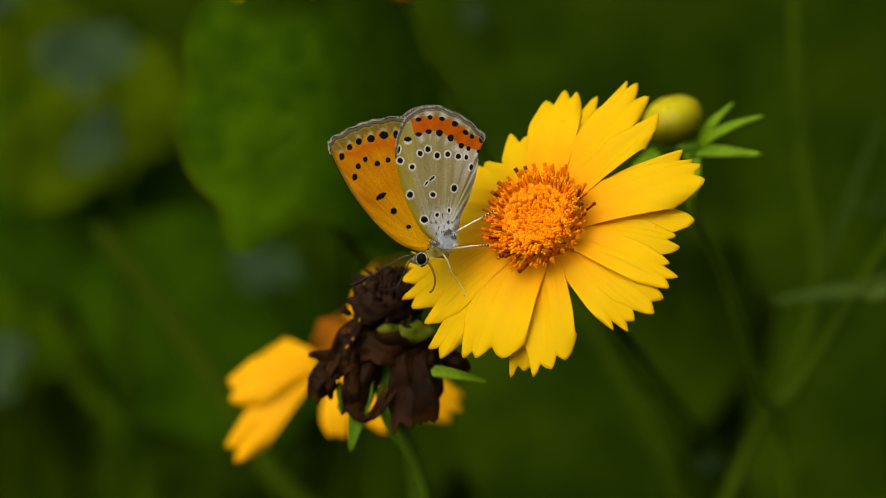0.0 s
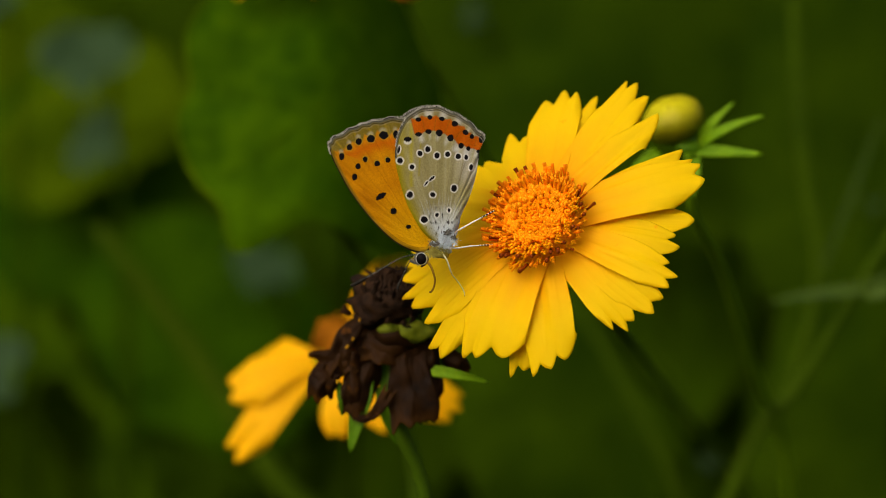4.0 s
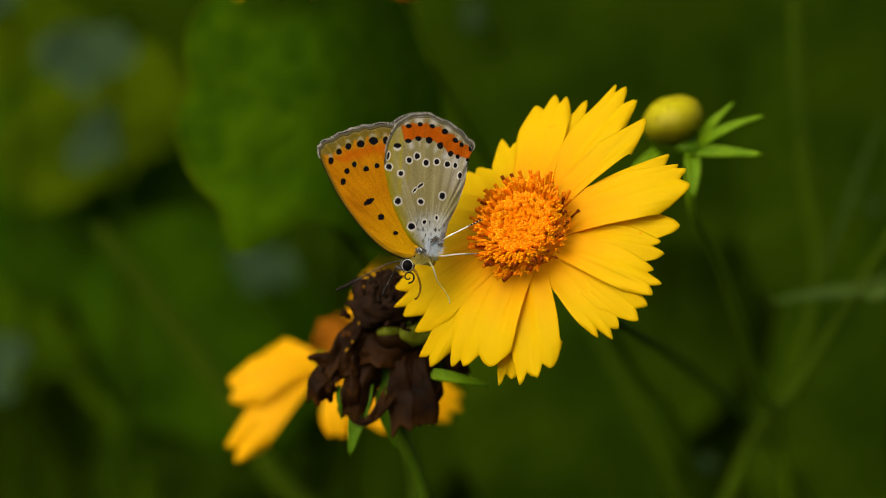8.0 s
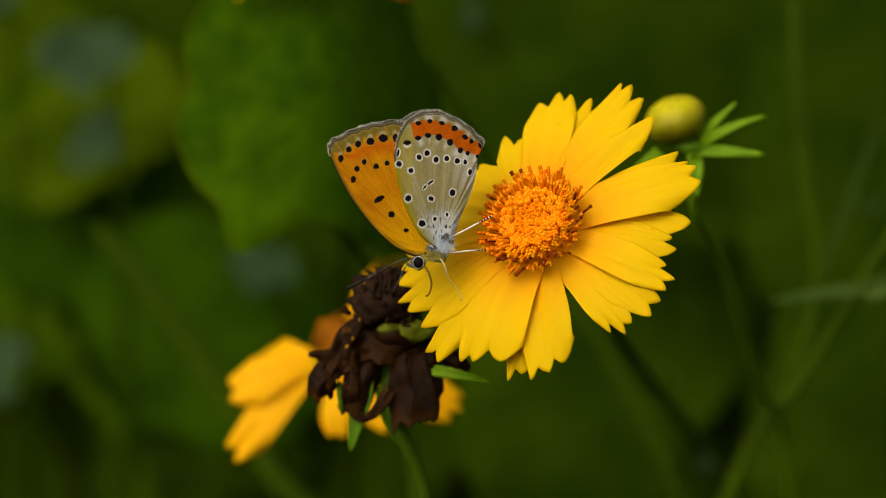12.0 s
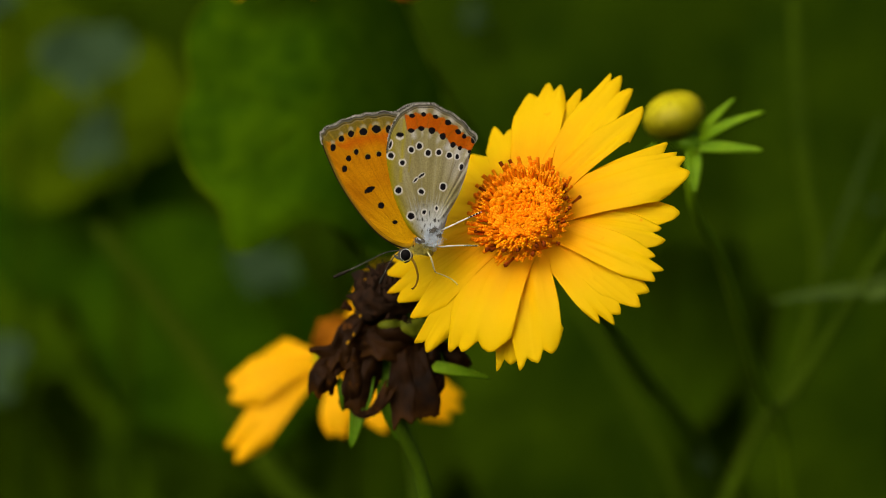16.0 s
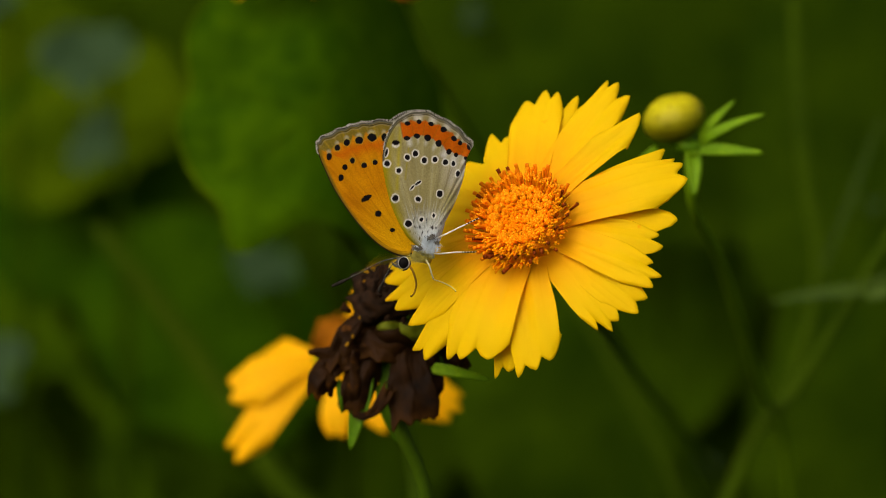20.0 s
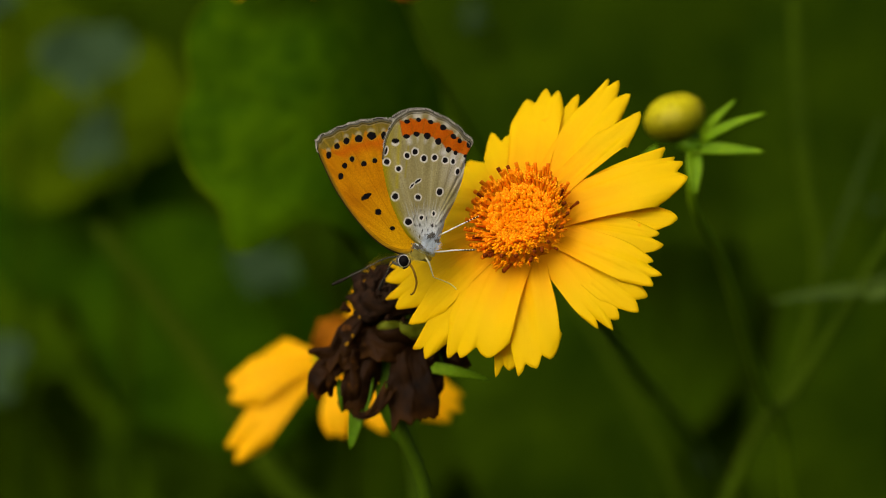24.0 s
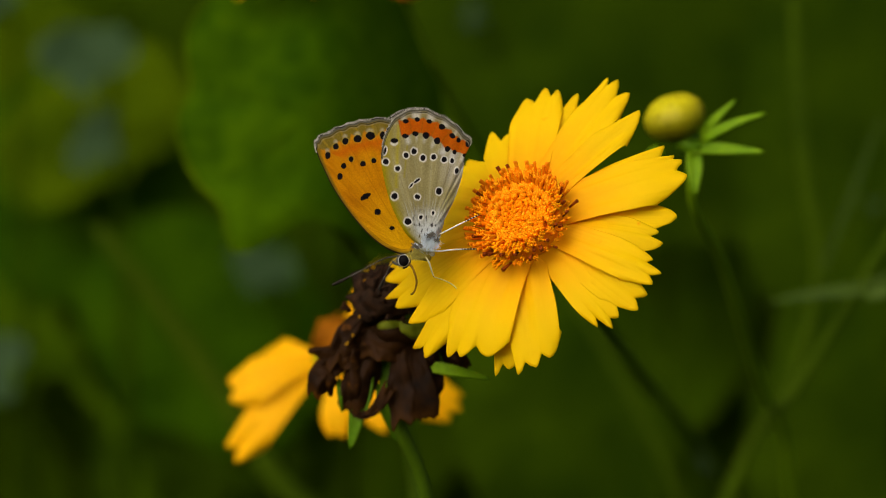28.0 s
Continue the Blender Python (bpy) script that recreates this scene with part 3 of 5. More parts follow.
def make_top_flower(cx, y, cz, foot, tips, label, stem=(), hue=M_PETAL_BACK):
    """A flower that hangs into the view from above."""
    ob = thing("coreopsis_flower", foot, label, "flower")
    slim = 0.6 if stem else 1.0
    c = at(cx, y, cz)
    for k, (x, dy, z, width) in enumerate(tips):
        tip = at(x, y + dy, z)
        way = tip - c
        sd = Vector((0, -1, 0.3)).cross(way).normalized()
        turn = Matrix((way.normalized(), sd, way.normalized().cross(sd))).transposed().to_4x4()
        part("petal", moved(petal(way.length, width / 1000, TWO_TEETH, arch=0.12, seed=k + 70), Matrix.Translation(c) @ turn), hue, ob)
    part("disc", blob(c + Vector((0, 0, 0.001)), (0.005, 0.005, 0.004), lumps=0.2, freq=900), M_DISC, ob)
    # the stem takes the shaded olive, so its shade is in the colour
    part("stem", tube([c, *(stem or (c + Vector((0.001, 0.012, -0.001)), c + Vector((0.006, 0.06, -0.01)), (c + foot) / 2 + Vector((0, 0.08, 0)))), foot], [0.0008 * slim, 0.0010 * slim, 0.0012 * slim, 0.0015], 50, 8), M_OLIVE_SHADED, ob)
    return ob


def crumpled(root, mid, tip, width, seed, crush=0.0016, flare=1.0, face=(0, -1, 0.2), roll=0.0, start=0.4):
    """A dried petal: a thin sheet along a bent line, with broad folds, ragged edges and rolled sides."""
    root, mid, tip = Vector(root), Vector(mid), Vector(tip)
    rows = []
    for i in range(44):
        u = i / 43
        p = root * (1 - u) ** 2 + mid * 2 * u * (1 - u) + tip * u * u
        way = ((mid - root) * (1 - u) + (tip - mid) * u).normalized()
        side = way.cross(Vector(face)).normalized()
        front = side.cross(way).normalized()
        hw = width / 2 * (start + (1 - start) * min(1, u * 1.4) ** flare)
        row = []
        for j in range(33):
            v = j / 16 - 1
            q = Vector((u * 1.5, v * 1.2, seed * 7.7))
            fold = noise.noise(Vector((u * 1.9, v * 1.0, seed * 3.1))) * 1.2 + 0.4 * noise.noise(Vector((u * 4.2, v * 1.5 + u, seed * 5.0))) + 0.10 * noise.noise(q * 5) + 0.05 * abs(noise.noise(q * 11)) + 0.03 * noise.noise(q * 23)
            slip = noise.noise(q + Vector((31, 5, 2)))
            ragged = (0.16 * noise.noise(Vector((v * 2.6, seed, 9))) + 0.025 * noise.noise(Vector((v * 8.0, seed, 4)))) * u ** 2 * (tip - root).length
            edge = 1 + 0.22 * noise.noise(Vector((u * 4, seed * 2.0, v * 0.3)))
            ang = roll * v
            across = hw * edge * (math.sin(ang) / roll if roll else v)
            depth = -hw * edge * ((1 - math.cos(ang)) / roll if roll else 0)
            row.append(p + way * ragged + side * (across + crush * slip) + front * (crush * fold * 2.0 + depth))
        rows.append(row)
    return sheet(rows, thick=0.00018)


def make_dead_head():
    """The withered flower: dry seed mass on top, crumpled brown petals hanging, green bracts, stem."""
    y = 20
    foot = ground_under(4, 40)
    ob = thing("withered_flower", foot, "withered flower head with crumpled dark brown petals and green bracts", "flower")
    rng = random.Random(5)
    seeds = part("seed_mass", blob(at(-8.4, y, -7.6), (0.0046, 0.0041, 0.0041), lumps=0.6, freq=800), M_SEED, ob)
    spike = tube([(0, 0, 0), (0.0002, 0, 0.0011), (0.0003, 0.0003, 0.0022)], [0.00026, 0.00030, 0.00008], 7, 6, 0.6)
    curl = tube([(0, 0, 0), (0.0003, 0, 0.0009), (-0.0002, 0.0003, 0.0015), (-0.0006, 0, 0.0014)], [0.00022, 0.00026, 0.00020, 0.00006], 9, 6, 0.6)
    for me, mat in ((spike, M_SEED), (curl, M_SEED)):
        me.materials.append(mat)
    for k in range(190):
        a, r = k * 2.399963, 4.7 * math.sqrt((k + 0.5) / 190)
        f = under(new("dry_floret", curl if k % 2 else spike), seeds)
        h = 4.6 * math.sqrt(max(0, 1 - (r / 4.9) ** 2)) + rng.uniform(-0.6, 0.2)
        f.matrix_basis = Matrix.Translation(at(-7.9 + r * math.cos(a), y + r * math.sin(a), -8.9 + h)) @ pose(0, 0, 0, rng.uniform(-40, 40), r * 15 * math.cos(a) + rng.uniform(-35, 35), rng.uniform(0, 360)) @ Matrix.Scale(rng.uniform(0.5, 1.25), 4)
    for k in range(44):                                   # withered strands round the rim of the head
        a = rng.uniform(0, 2 * math.pi)
        f = under(new("dry_floret", curl), seeds)
        f.matrix_basis = Matrix.Translation(at(-8.1 + 3.9 * math.cos(a), y + 4.0 * math.sin(a), rng.uniform(-11.6, -7.5))) @ pose(0, 0, 0, rng.uniform(50, 130), 0, math.degrees(a) + 90 + rng.uniform(-30, 30)) @ Matrix.Scale(rng.uniform(0.6, 1.1), 4)
    part("receptacle", blob(at(-6.8, y, -13.0), (0.0040, 0.0036, 0.0022), lumps=0.2), M_DEAD, ob, "shrunken brown receptacle")
    part("seed_case", blob(at(-7.9, y - 2.4, -11.9), (0.0019, 0.0013, 0.0008), lumps=0.15), M_DRY_GREEN, ob, "yellow green seed case")
    part("dry_petal", blob(at(-17.6, y - 0.9, -19.2), (0.0020, 0.0015, 0.0026), pose(0, 0, 0, 0, 12, 0), 0.55, 330, 24, 32), M_DEAD, ob, "tightly rolled dry petal")
    for fx, fz, fs, slant in ((-10.9, -8.1, 0.00016, 30), (-12.3, -10.5, 0.00018, 20), (-13.3, -13.2, 0.00022, 0), (-14.1, -14.4, 0.00022, 50), (-15.6, -19.5, 0.00020, 0), (-11.6, -5.1, 0.00014, 20)):
        part("petal_remnant", blob(at(fx, y - 4.2, fz), (fs, fs * 0.7, fs * 1.7), pose(0, 0, 0, 0, slant, 0), 0.5, 2500, 8, 10), M_FLECK, ob, "small yellow remnant of a petal")
    part("seed_case", blob(at(-4.3, y - 2.2, -12.3), (0.0028, 0.0019, 0.0015), lumps=0.4, freq=600), M_DRY_GREEN, ob, "yellow green seed case")
    # dry petals: root, middle and tip (x, z), depth of the tip, width, flare, crush, roll, width at the root
    for k, (r, c, t, dy, width, flare, crush, roll, start) in enumerate((
            ((-11.4, -10.8), (-15.0, -12.8), (-15.0, -18.2), -2.0, 5.6, 0.6, 0.8, 1.0, 0.5), ((-19.9, -15.6), (-17.2, -15.9), (-14.0, -16.4), -1.5, 3.4, 0.9, 0.3, 0.7, 0.08),
            ((-14.2, -15.4), (-18.2, -17.0), (-17.7, -21.9), -1.6, 4.6, 0.7, 0.9, 0.9, 0.5), ((-12.8, -15.6), (-13.6, -20.0), (-13.2, -24.0), -1.8, 3.6, 0.8, 0.7, 0.7, 0.6),
            ((-10.2, -12.4), (-11.8, -18.0), (-13.6, -24.4), -0.6, 4.9, 0.9, 0.7, 0.6, 0.6), ((-5.0, -12.9), (-5.5, -19.0), (-4.2, -26.0), -2.6, 7.7, 2.2, 0.8, 0.5, 0.70),
            ((-14.2, -23.2), (-11.4, -28.0), (-7.9, -21.0), -2.4, 1.5, 0.8, 0.4, 0.7, 0.7), ((-2.9, -14.0), (0.5, -15.2), (3.2, -18.6), 2.0, 3.2, 0.8, 0.8, 0.8, 0.4),
            ((-7.9, -11.4), (-8.3, -13.6), (-8.8, -17.0), -2.6, 8.8, 0.6, 0.7, 0.9, 0.75), ((-3.4, -13.4), (-1.8, -16.8), (-2.6, -22.0), -0.8, 4.8, 0.8, 0.7, 0.8, 0.6),
            ((-13.6, -9.6), (-14.2, -9.2), (-14.9, -8.9), -1.0, 1.0, 0.8, 0.3, 0.5, 0.4))):
        part("dry_petal", crumpled(at(r[0], y - 1.0, r[1]), at(c[0], y - 1.0 + dy * 0.6, c[1]), at(t[0], y + dy, t[1]), width / 1000, k + 1, crush / 1000, flare, (0, -1, 0.2), roll, start), M_DEAD, ob)
    part("bract", bract(at(-2.6, y - 0.6, -18.0), at(6.8, y - 1.6, -19.8), 0.0020, sag=0.0008), M_BRACT, ob)
    for root, tip, w, sag in (((-11.4, 0.6, -19.4), (-13.8, -0.6, -30.2), 3.3, 0.0006), ((-9.0, 2.0, -20.4), (-6.9, 2.4, -29.2), 3.4, 0.0005), ((-7.6, 2.6, -15.2), (-8.8, 2.2, -25.8), 3.2, 0.0006),
                              ((-15.6, 0.5, -20.0), (-15.0, -0.6, -24.6), 0.9, 0.0014)):
        part("bract", bract(at(root[0], y + root[1], root[2]), at(tip[0], y + tip[1], tip[2]), w / 1000, sag=sag), M_BRACT_SHADED, ob)
    part("stem", tube([at(-7.0, y, -14), at(-6.6, y + 1, -26), at(-2.8, y + 6, -37), at(0.2, y + 12, -60), at(3, y + 22, -160), foot], [0.0010, 0.0011, 0.0012, 0.0014], 60, 10, 0.05), M_STEM, ob)
    return ob


def make_bud():
    """The closed bud with spreading green bracts."""
    y, k_far = 40, 1.048
    foot = ground_under(78, 172)
    ob = thing("coreopsis_bud", foot, "round yellow green flower bud with spreading pointed green bracts", "flower bud")

    def b(x, dy, z):
        return at(x * k_far, y + dy, z * k_far)

    c = b(34.2, 0, 19.2)
    axis = Vector((-0.30, -0.30, 0.9)).normalized()
    turn = axis.to_track_quat("Z", "Y").to_matrix().to_4x4()
    # overlapping scales round a core
    part("bud_core", blob(c, (0.0046, 0.0046, 0.0034), turn), M_BUD, ob)
    for k in range(8):
        a = 2 * math.pi * k / 8 + 0.2
        rows = []
        for i in range(13):
            th = math.pi * (0.93 - 0.90 * i / 12)
            row = []
            for j in range(9):
                v = j / 4 - 1
                ph = a + v * 0.50 * (1 - 0.25 * (i / 12) ** 3)
                r = 1.03 + 0.03 * (k % 2) - 0.04 * v * v + 0.02 * noise.noise(Vector((i * 0.4, v, k)))
                row.append(c + turn.to_3x3() @ Vector((0.0047 * r * math.sin(th) * math.cos(ph), 0.0047 * r * math.sin(th) * math.sin(ph), 0.0035 * r * math.cos(th))))
            rows.append(row)
        part("bud_scale", sheet(rows), M_BUD, ob)
    # spreading bracts: root, tip (x, depth, z), width, sag
    for root, tip, w, sag in (((38.0, 0, 16.4), (43.1, -2, 21.7), 1.5, 0.0003), ((38.2, -1, 15.2), (47.3, -4, 19.5), 1.7, 0.0012), ((36.6, -1, 14.1), (46.9, -5, 13.8), 2.3, 0.0003),
                              ((32.0, 1, 14.3), (26.3, -2, 9.9), 2.1, -0.0004), ((36.8, -1, 13.9), (36.9, -4, 7.5), 2.4, 0.0006), ((36.5, 2, 15.0), (40, 6, 17), 2.2, 0.0)):
        part("bract", bract(b(*root), b(*tip), w * k_far * 1.1 / 1000, sag=sag, cup=0.35, lean=(0.1, -1, 0.7)), M_BRACT, ob)
    base = b(36.4, 0, 14.9)
    part("receptacle", blob(base, (0.0026, 0.0026, 0.0014), pose(0, 0, 0, 0, 12, 0), lumps=0.15, freq=500), M_BRACT_SHADED, ob)
    part("stem", tube([base, b(37.4, 3, 5.9), at(45.2, y + 20, -2.7), at(50.6, y + 40, -13.4), at(56.8, y + 65, -25.2), at(65.6, y + 100, -41), at(73, y + 130, -95), at(76, y + 130, -220), foot], [0.0007, 0.0009, 0.0009, 0.0009, 0.001, 0.0014], 70, 10, 0.05), M_BUD_STEM, ob)
    return ob


# ---- the butterfly ----
HIND = [(-0.2, -0.3), (-2.8, 1.6), (-5.0, 5.4), (-6.3, 9.4), (-6.8, 12.6), (-6.3, 15.8), (-5.0, 18.0), (-3.2, 19.1), (-1.0, 19.4), (1.2, 18.6), (3.0, 17.7), (4.6, 16.3), (5.8, 15.1), (5.2, 13.6), (4.9, 11.8), (4.6, 9.8), (3.8, 7.0), (2.4, 3.8), (1.4, 1.4), (0.4, -0.1)]
FORE = [(-1.8, -0.9), (-3.0, -1.4), (-5.4, -0.6), (-7.8, 1.0), (-10.6, 3.9), (-13.2, 7.4), (-14.8, 10.3), (-15.8, 12.4), (-16.2, 13.9), (-15.6, 14.9), (-13.2, 16.2), (-11.2, 17.0), (-9.2, 17.5), (-5.8, 17.8), (-3.2, 16.6), (-1.6, 11.4), (-0.8, 4.2)]
# dark spots on the wings: x, z, half-length, half-width, slant in degrees
HIND_EDGE = [(-3.5, 17.5, 0.34, 0.44, 80), (-1.9, 17.8, 0.32, 0.40, 80), (-0.2, 17.6, 0.32, 0.42, 80), (1.6, 16.9, 0.42, 0.48, 60), (3.1, 15.7, 0.36, 0.48, 60), (4.0, 15.1, 0.32, 0.36, 0), (5.4, 14.7, 0.44, 0.56, 0), (-5.0, 14.7, 0.38, 0.56, 90), (-3.5, 15.4, 0.34, 0.50, 90), (-2.1, 15.8, 0.37, 0.48, 90), (-0.6, 15.6, 0.48, 0.48, 0), (1.0, 14.9, 0.48, 0.50, 0), (2.5, 13.8, 0.40, 0.44, 0), (3.5, 13.4, 0.30, 0.32, 0), (4.9, 13.0, 0.28, 0.28, 0)]
HIND_RINGED = [(-6.3, 13.2, 0.20, 0.56, -12), (-6.1, 11.7, 0.42, 0.44, 0), (-4.4, 10.8, 0.36, 0.38, 0), (-3.3, 12.7, 0.38, 0.42, 0), (-2.2, 13.3, 0.40, 0.46, 0), (-0.9, 12.4, 0.40, 0.46, 0), (0.6, 12.6, 0.37, 0.40, 0), (2.1, 12.3, 0.42, 0.42, 0), (3.2, 12.2, 0.27, 0.38, 0), (3.9, 10.8, 0.26, 0.46, -12), (1.5, 7.8, 0.42, 0.48, 0), (-1.5, 6.9, 0.38, 0.38, 0), (-4.7, 6.9, 0.46, 0.50, 0), (-2.7, 3.4, 0.50, 0.50, 0), (-0.9, 4.1, 0.29, 0.32, 0), (0.8, 4.7, 0.19, 0.32, 0)]
HIND_MARKS = [(-1.6, 9.2, 0.56, 0.18, 38), (-2.4, 8.5, 0.44, 0.14, 52)]
FORE_SPOTS = [(-14.3, 12.3, 0.38, 0.50, 0), (-13.2, 13.6, 0.40, 0.46, 0), (-11.9, 14.4, 0.43, 0.46, 0), (-10.2, 14.8, 0.56, 0.53, 20), (-8.4, 15.3, 0.64, 0.56, 10), (-6.7, 15.4, 0.40, 0.60, 0), (-12.5, 9.4, 0.38, 0.46, 0), (-12.0, 10.9, 0.37, 0.42, 0), (-11.0, 11.9, 0.32, 0.40, 0), (-9.3, 11.3, 0.40, 0.40, 0), (-7.8, 11.8, 0.35, 0.37, 0), (-8.8, 6.7, 0.84, 0.37, 33), (-7.0, 4.6, 0.48, 0.45, 0), (-4.9, 2.4, 0.37, 0.29, 0)]
BUTTERFLY_AT = at(0.08, -2.0, 0.72)


def spot_depth(x, z, spots, grow=0.0):
    """How far inside the nearest spot a place lies: over 0 inside, 1 at its centre."""
    best = -9.0
    for sx, sz, a, b, slant in spots:
        dx, dz = x - sx, z - sz
        if abs(dx) > 1.6 or abs(dz) > 1.6:
            continue
        c, s = math.cos(radians(slant)), math.sin(radians(slant))
        u, v = (dx * c + dz * s) / (a + grow), (-dx * s + dz * c) / (b + grow)
        wob = 0.16 * noise.noise(Vector((x * 2.3, z * 2.3, sx)))
        best = max(best, 1 - math.sqrt(u * u + v * v) + wob)
    return best


def blend(a, b, f):
    f = min(1, max(0, f))
    return tuple(p + (q - p) * f for p, q in zip(a, b))


def band_place(x, z):
    """Where a place lies in the orange band of the hindwing: along it in spots, and across it from -1 (inner spots) to 1 (outer spots)."""
    best = (9e9, 0, 0)
    for k in range(len(BAND_OUT) - 1):
        (ox, oz), (px, pz) = BAND_OUT[k], BAND_OUT[k + 1]
        (ix, iz), (jx, jz) = BAND_IN[k], BAND_IN[k + 1]
        cx, cz, dx, dz = (ox + ix) / 2, (oz + iz) / 2, (px + jx) / 2, (pz + jz) / 2
        f = ((x - cx) * (dx - cx) + (z - cz) * (dz - cz)) / ((dx - cx) ** 2 + (dz - cz) ** 2)
        f = min(1.0 if k < len(BAND_OUT) - 2 else 1.7, max(0.0 if k else -0.6, f))
        hx, hz = ((ox - ix) * (1 - f) + (px - jx) * f) / 2, ((oz - iz) * (1 - f) + (pz - jz) * f) / 2
        mx, mz = cx + (dx - cx) * f, cz + (dz - cz) * f
        gap = math.hypot(x - mx, z - mz)
        if gap < best[0]:
            best = (gap, k + f, ((x - mx) * hx + (z - mz) * hz) / (hx * hx + hz * hz))
    return best[1], best[2]


BAND_OUT = [(p[0], p[1]) for p in HIND_EDGE[:7]]
BAND_IN = [(p[0], p[1]) for p in HIND_EDGE[8:15]]


def hind_colour(x, z, margin, ray):
    far = math.hypot(x - 0.3, z)
    col = blend((0.29, 0.25, 0.09), (0.37, 0.33, 0.145), 0.5 + 0.9 * noise.noise(Vector((x * 0.5, z * 0.18, 3))))
    way = math.atan2(x, z + 3)
    streak = noise.noise(Vector((way * 26, math.hypot(x, z) * 0.12, 8))) + 0.3 * noise.noise(Vector((way * 70, math.hypot(x, z) * 0.4, 5)))
    col = blend(col, (0.15, 0.12, 0.045), 0.42 * max(0, streak))
    col = blend(col, (0.43, 0.40, 0.25), 0.55 * max(0, -streak))
    col = blend(col, (0.56, 0.53, 0.44), (0.55 - 0.5 * abs(noise.noise(Vector((way * 40, z * 0.2, 14))))) * min(1, max(0, (x - 1.0) / 2)) * min(1, max(0, (z - 7.5) / 2)))
    col = blend(col, (0.40, 0.34, 0.02), 0.85 - abs(x + 4.5) / 0.55 if 8 < z < 17 else 0)
    col = blend(col, (0.34, 0.28, 0.012), 0.7 - abs(x + 3.3 - 0.06 * (z - 12)) / 0.3 if 9.5 < z < 15 else 0)
    col = blend(col, (0.56, 0.60, 0.58), (6.0 - far) / 3.6)                                                        # blue white dust at the root
    col = blend(col, (0.62, 0.68, 0.70), 0.9 * max(0, noise.noise(Vector((way * 48, far * 0.7, 31)))) * min(1, max(0, (7.5 - far) / 3)))
    col = blend(col, (0.06, 0.055, 0.05), 3.0 * (noise.noise(Vector((x * 3.4, z * 1.5, 21))) - 0.18) * min(1, max(0, (6.5 - far) / 3)))
    col = blend(col, (0.30, 0.245, 0.002), 1.25 - (x + 6.8 - 5.2 * max(0, (11 - z) / 11) ** 1.9) / 1.9 if z < 17 else 0)      # olive leading edge
    if z > 11.5 and x > -5.2:
        s, t = band_place(x, z)
        cell = abs(s - round(s)) * 2                                    # 0 at a spot, 1 between two spots
        high = 0.95 + 0.50 * cell
        low = -0.85 - 0.25 * (1 - cell) + 0.10 * noise.noise(Vector((x * 3, z * 3, 2)))
        inside = min(high - t, t - low)
        end = min(s + 0.55, 6.65 - s)
        # pale chevrons inside the inner spots, olive between the outer spots and the margin
        col = blend(col, (0.64, 0.62, 0.54), (0.95 - cell * 1.3) * min(1, max(0, (-0.8 - t) / 0.3)) * min(1, max(0, (t + 2.3) / 0.5)) if end > -0.2 else 0)
        col = blend(col, (0.27, 0.22, 0.075), 0.8 if t > 1 else 0)
        col = blend(col, (0.58, 0.55, 0.45), (0.9 - cell * 1.4) if 1.2 < t < 2.4 else 0)
        if inside > 0 and end > 0:
            col = blend(col, (0.50, 0.098, 0.0003), min(inside / 0.16, end / 0.10))
            col = blend(col, (0.52, 0.15, 0.0008), 0.6 * max(0, noise.noise(Vector((x * 2.0, z * 2.0, 6)))))
            col = blend(col, (0.30, 0.10, 0.004), 0.55 * (cell - 0.86) / 0.1)
    col = blend(col, (0.70, 0.68, 0.60), (spot_depth(x, z, HIND_RINGED, 0.19) + 0.05) / 0.2)
    if z < 15.6:
        col = blend(col, (0.66, 0.64, 0.56), (spot_depth(x, z + 0.35, HIND_EDGE[7:8], 0.05) + 0.02) / 0.3)
    vein = abs(((ray * 13.0 + 0.35) % 1.0) - 0.5)
    col = blend(col, (0.15, 0.12, 0.05), 0.55 * (1 - vein / 0.025) if margin > 3.6 and spot_depth(x, z, HIND_RINGED, 0.3) < 0 else 0)
    col = blend(col, (0.66, 0.64, 0.56), spot_depth(x, z, HIND_MARKS, 0.18) / 0.3)
    for spots in (HIND_EDGE, HIND_RINGED, HIND_MARKS):
        col = blend(col, (0.006, 0.005, 0.006), (spot_depth(x, z, spots, -0.01) + 0.05) / 0.13)
    if z > 12:
        col = margin_lines(col, margin, 1.0 if x > -4.2 else 0.4)
    elif x > 2:
        col = blend(col, (0.60, 0.58, 0.50), 0.8 * (0.35 - margin) / 0.2)
    return col


def margin_lines(col, margin, pale):
    """The outer border of a wing: a fine dark line, a pale one inside it, a grey border and a dark base of the fringe."""
    col = blend(col, (0.38, 0.35, 0.25), 0.6 * pale * (1 - abs(margin - 0.74) / 0.12))
    col = blend(col, (0.020, 0.018, 0.015), 1.0 - abs(margin - 0.57) / 0.11)
    col = blend(col, (0.115, 0.108, 0.070), (0.49 - margin) / 0.07)
    return blend(col, (0.030, 0.027, 0.023), (0.17 - margin) / 0.07)


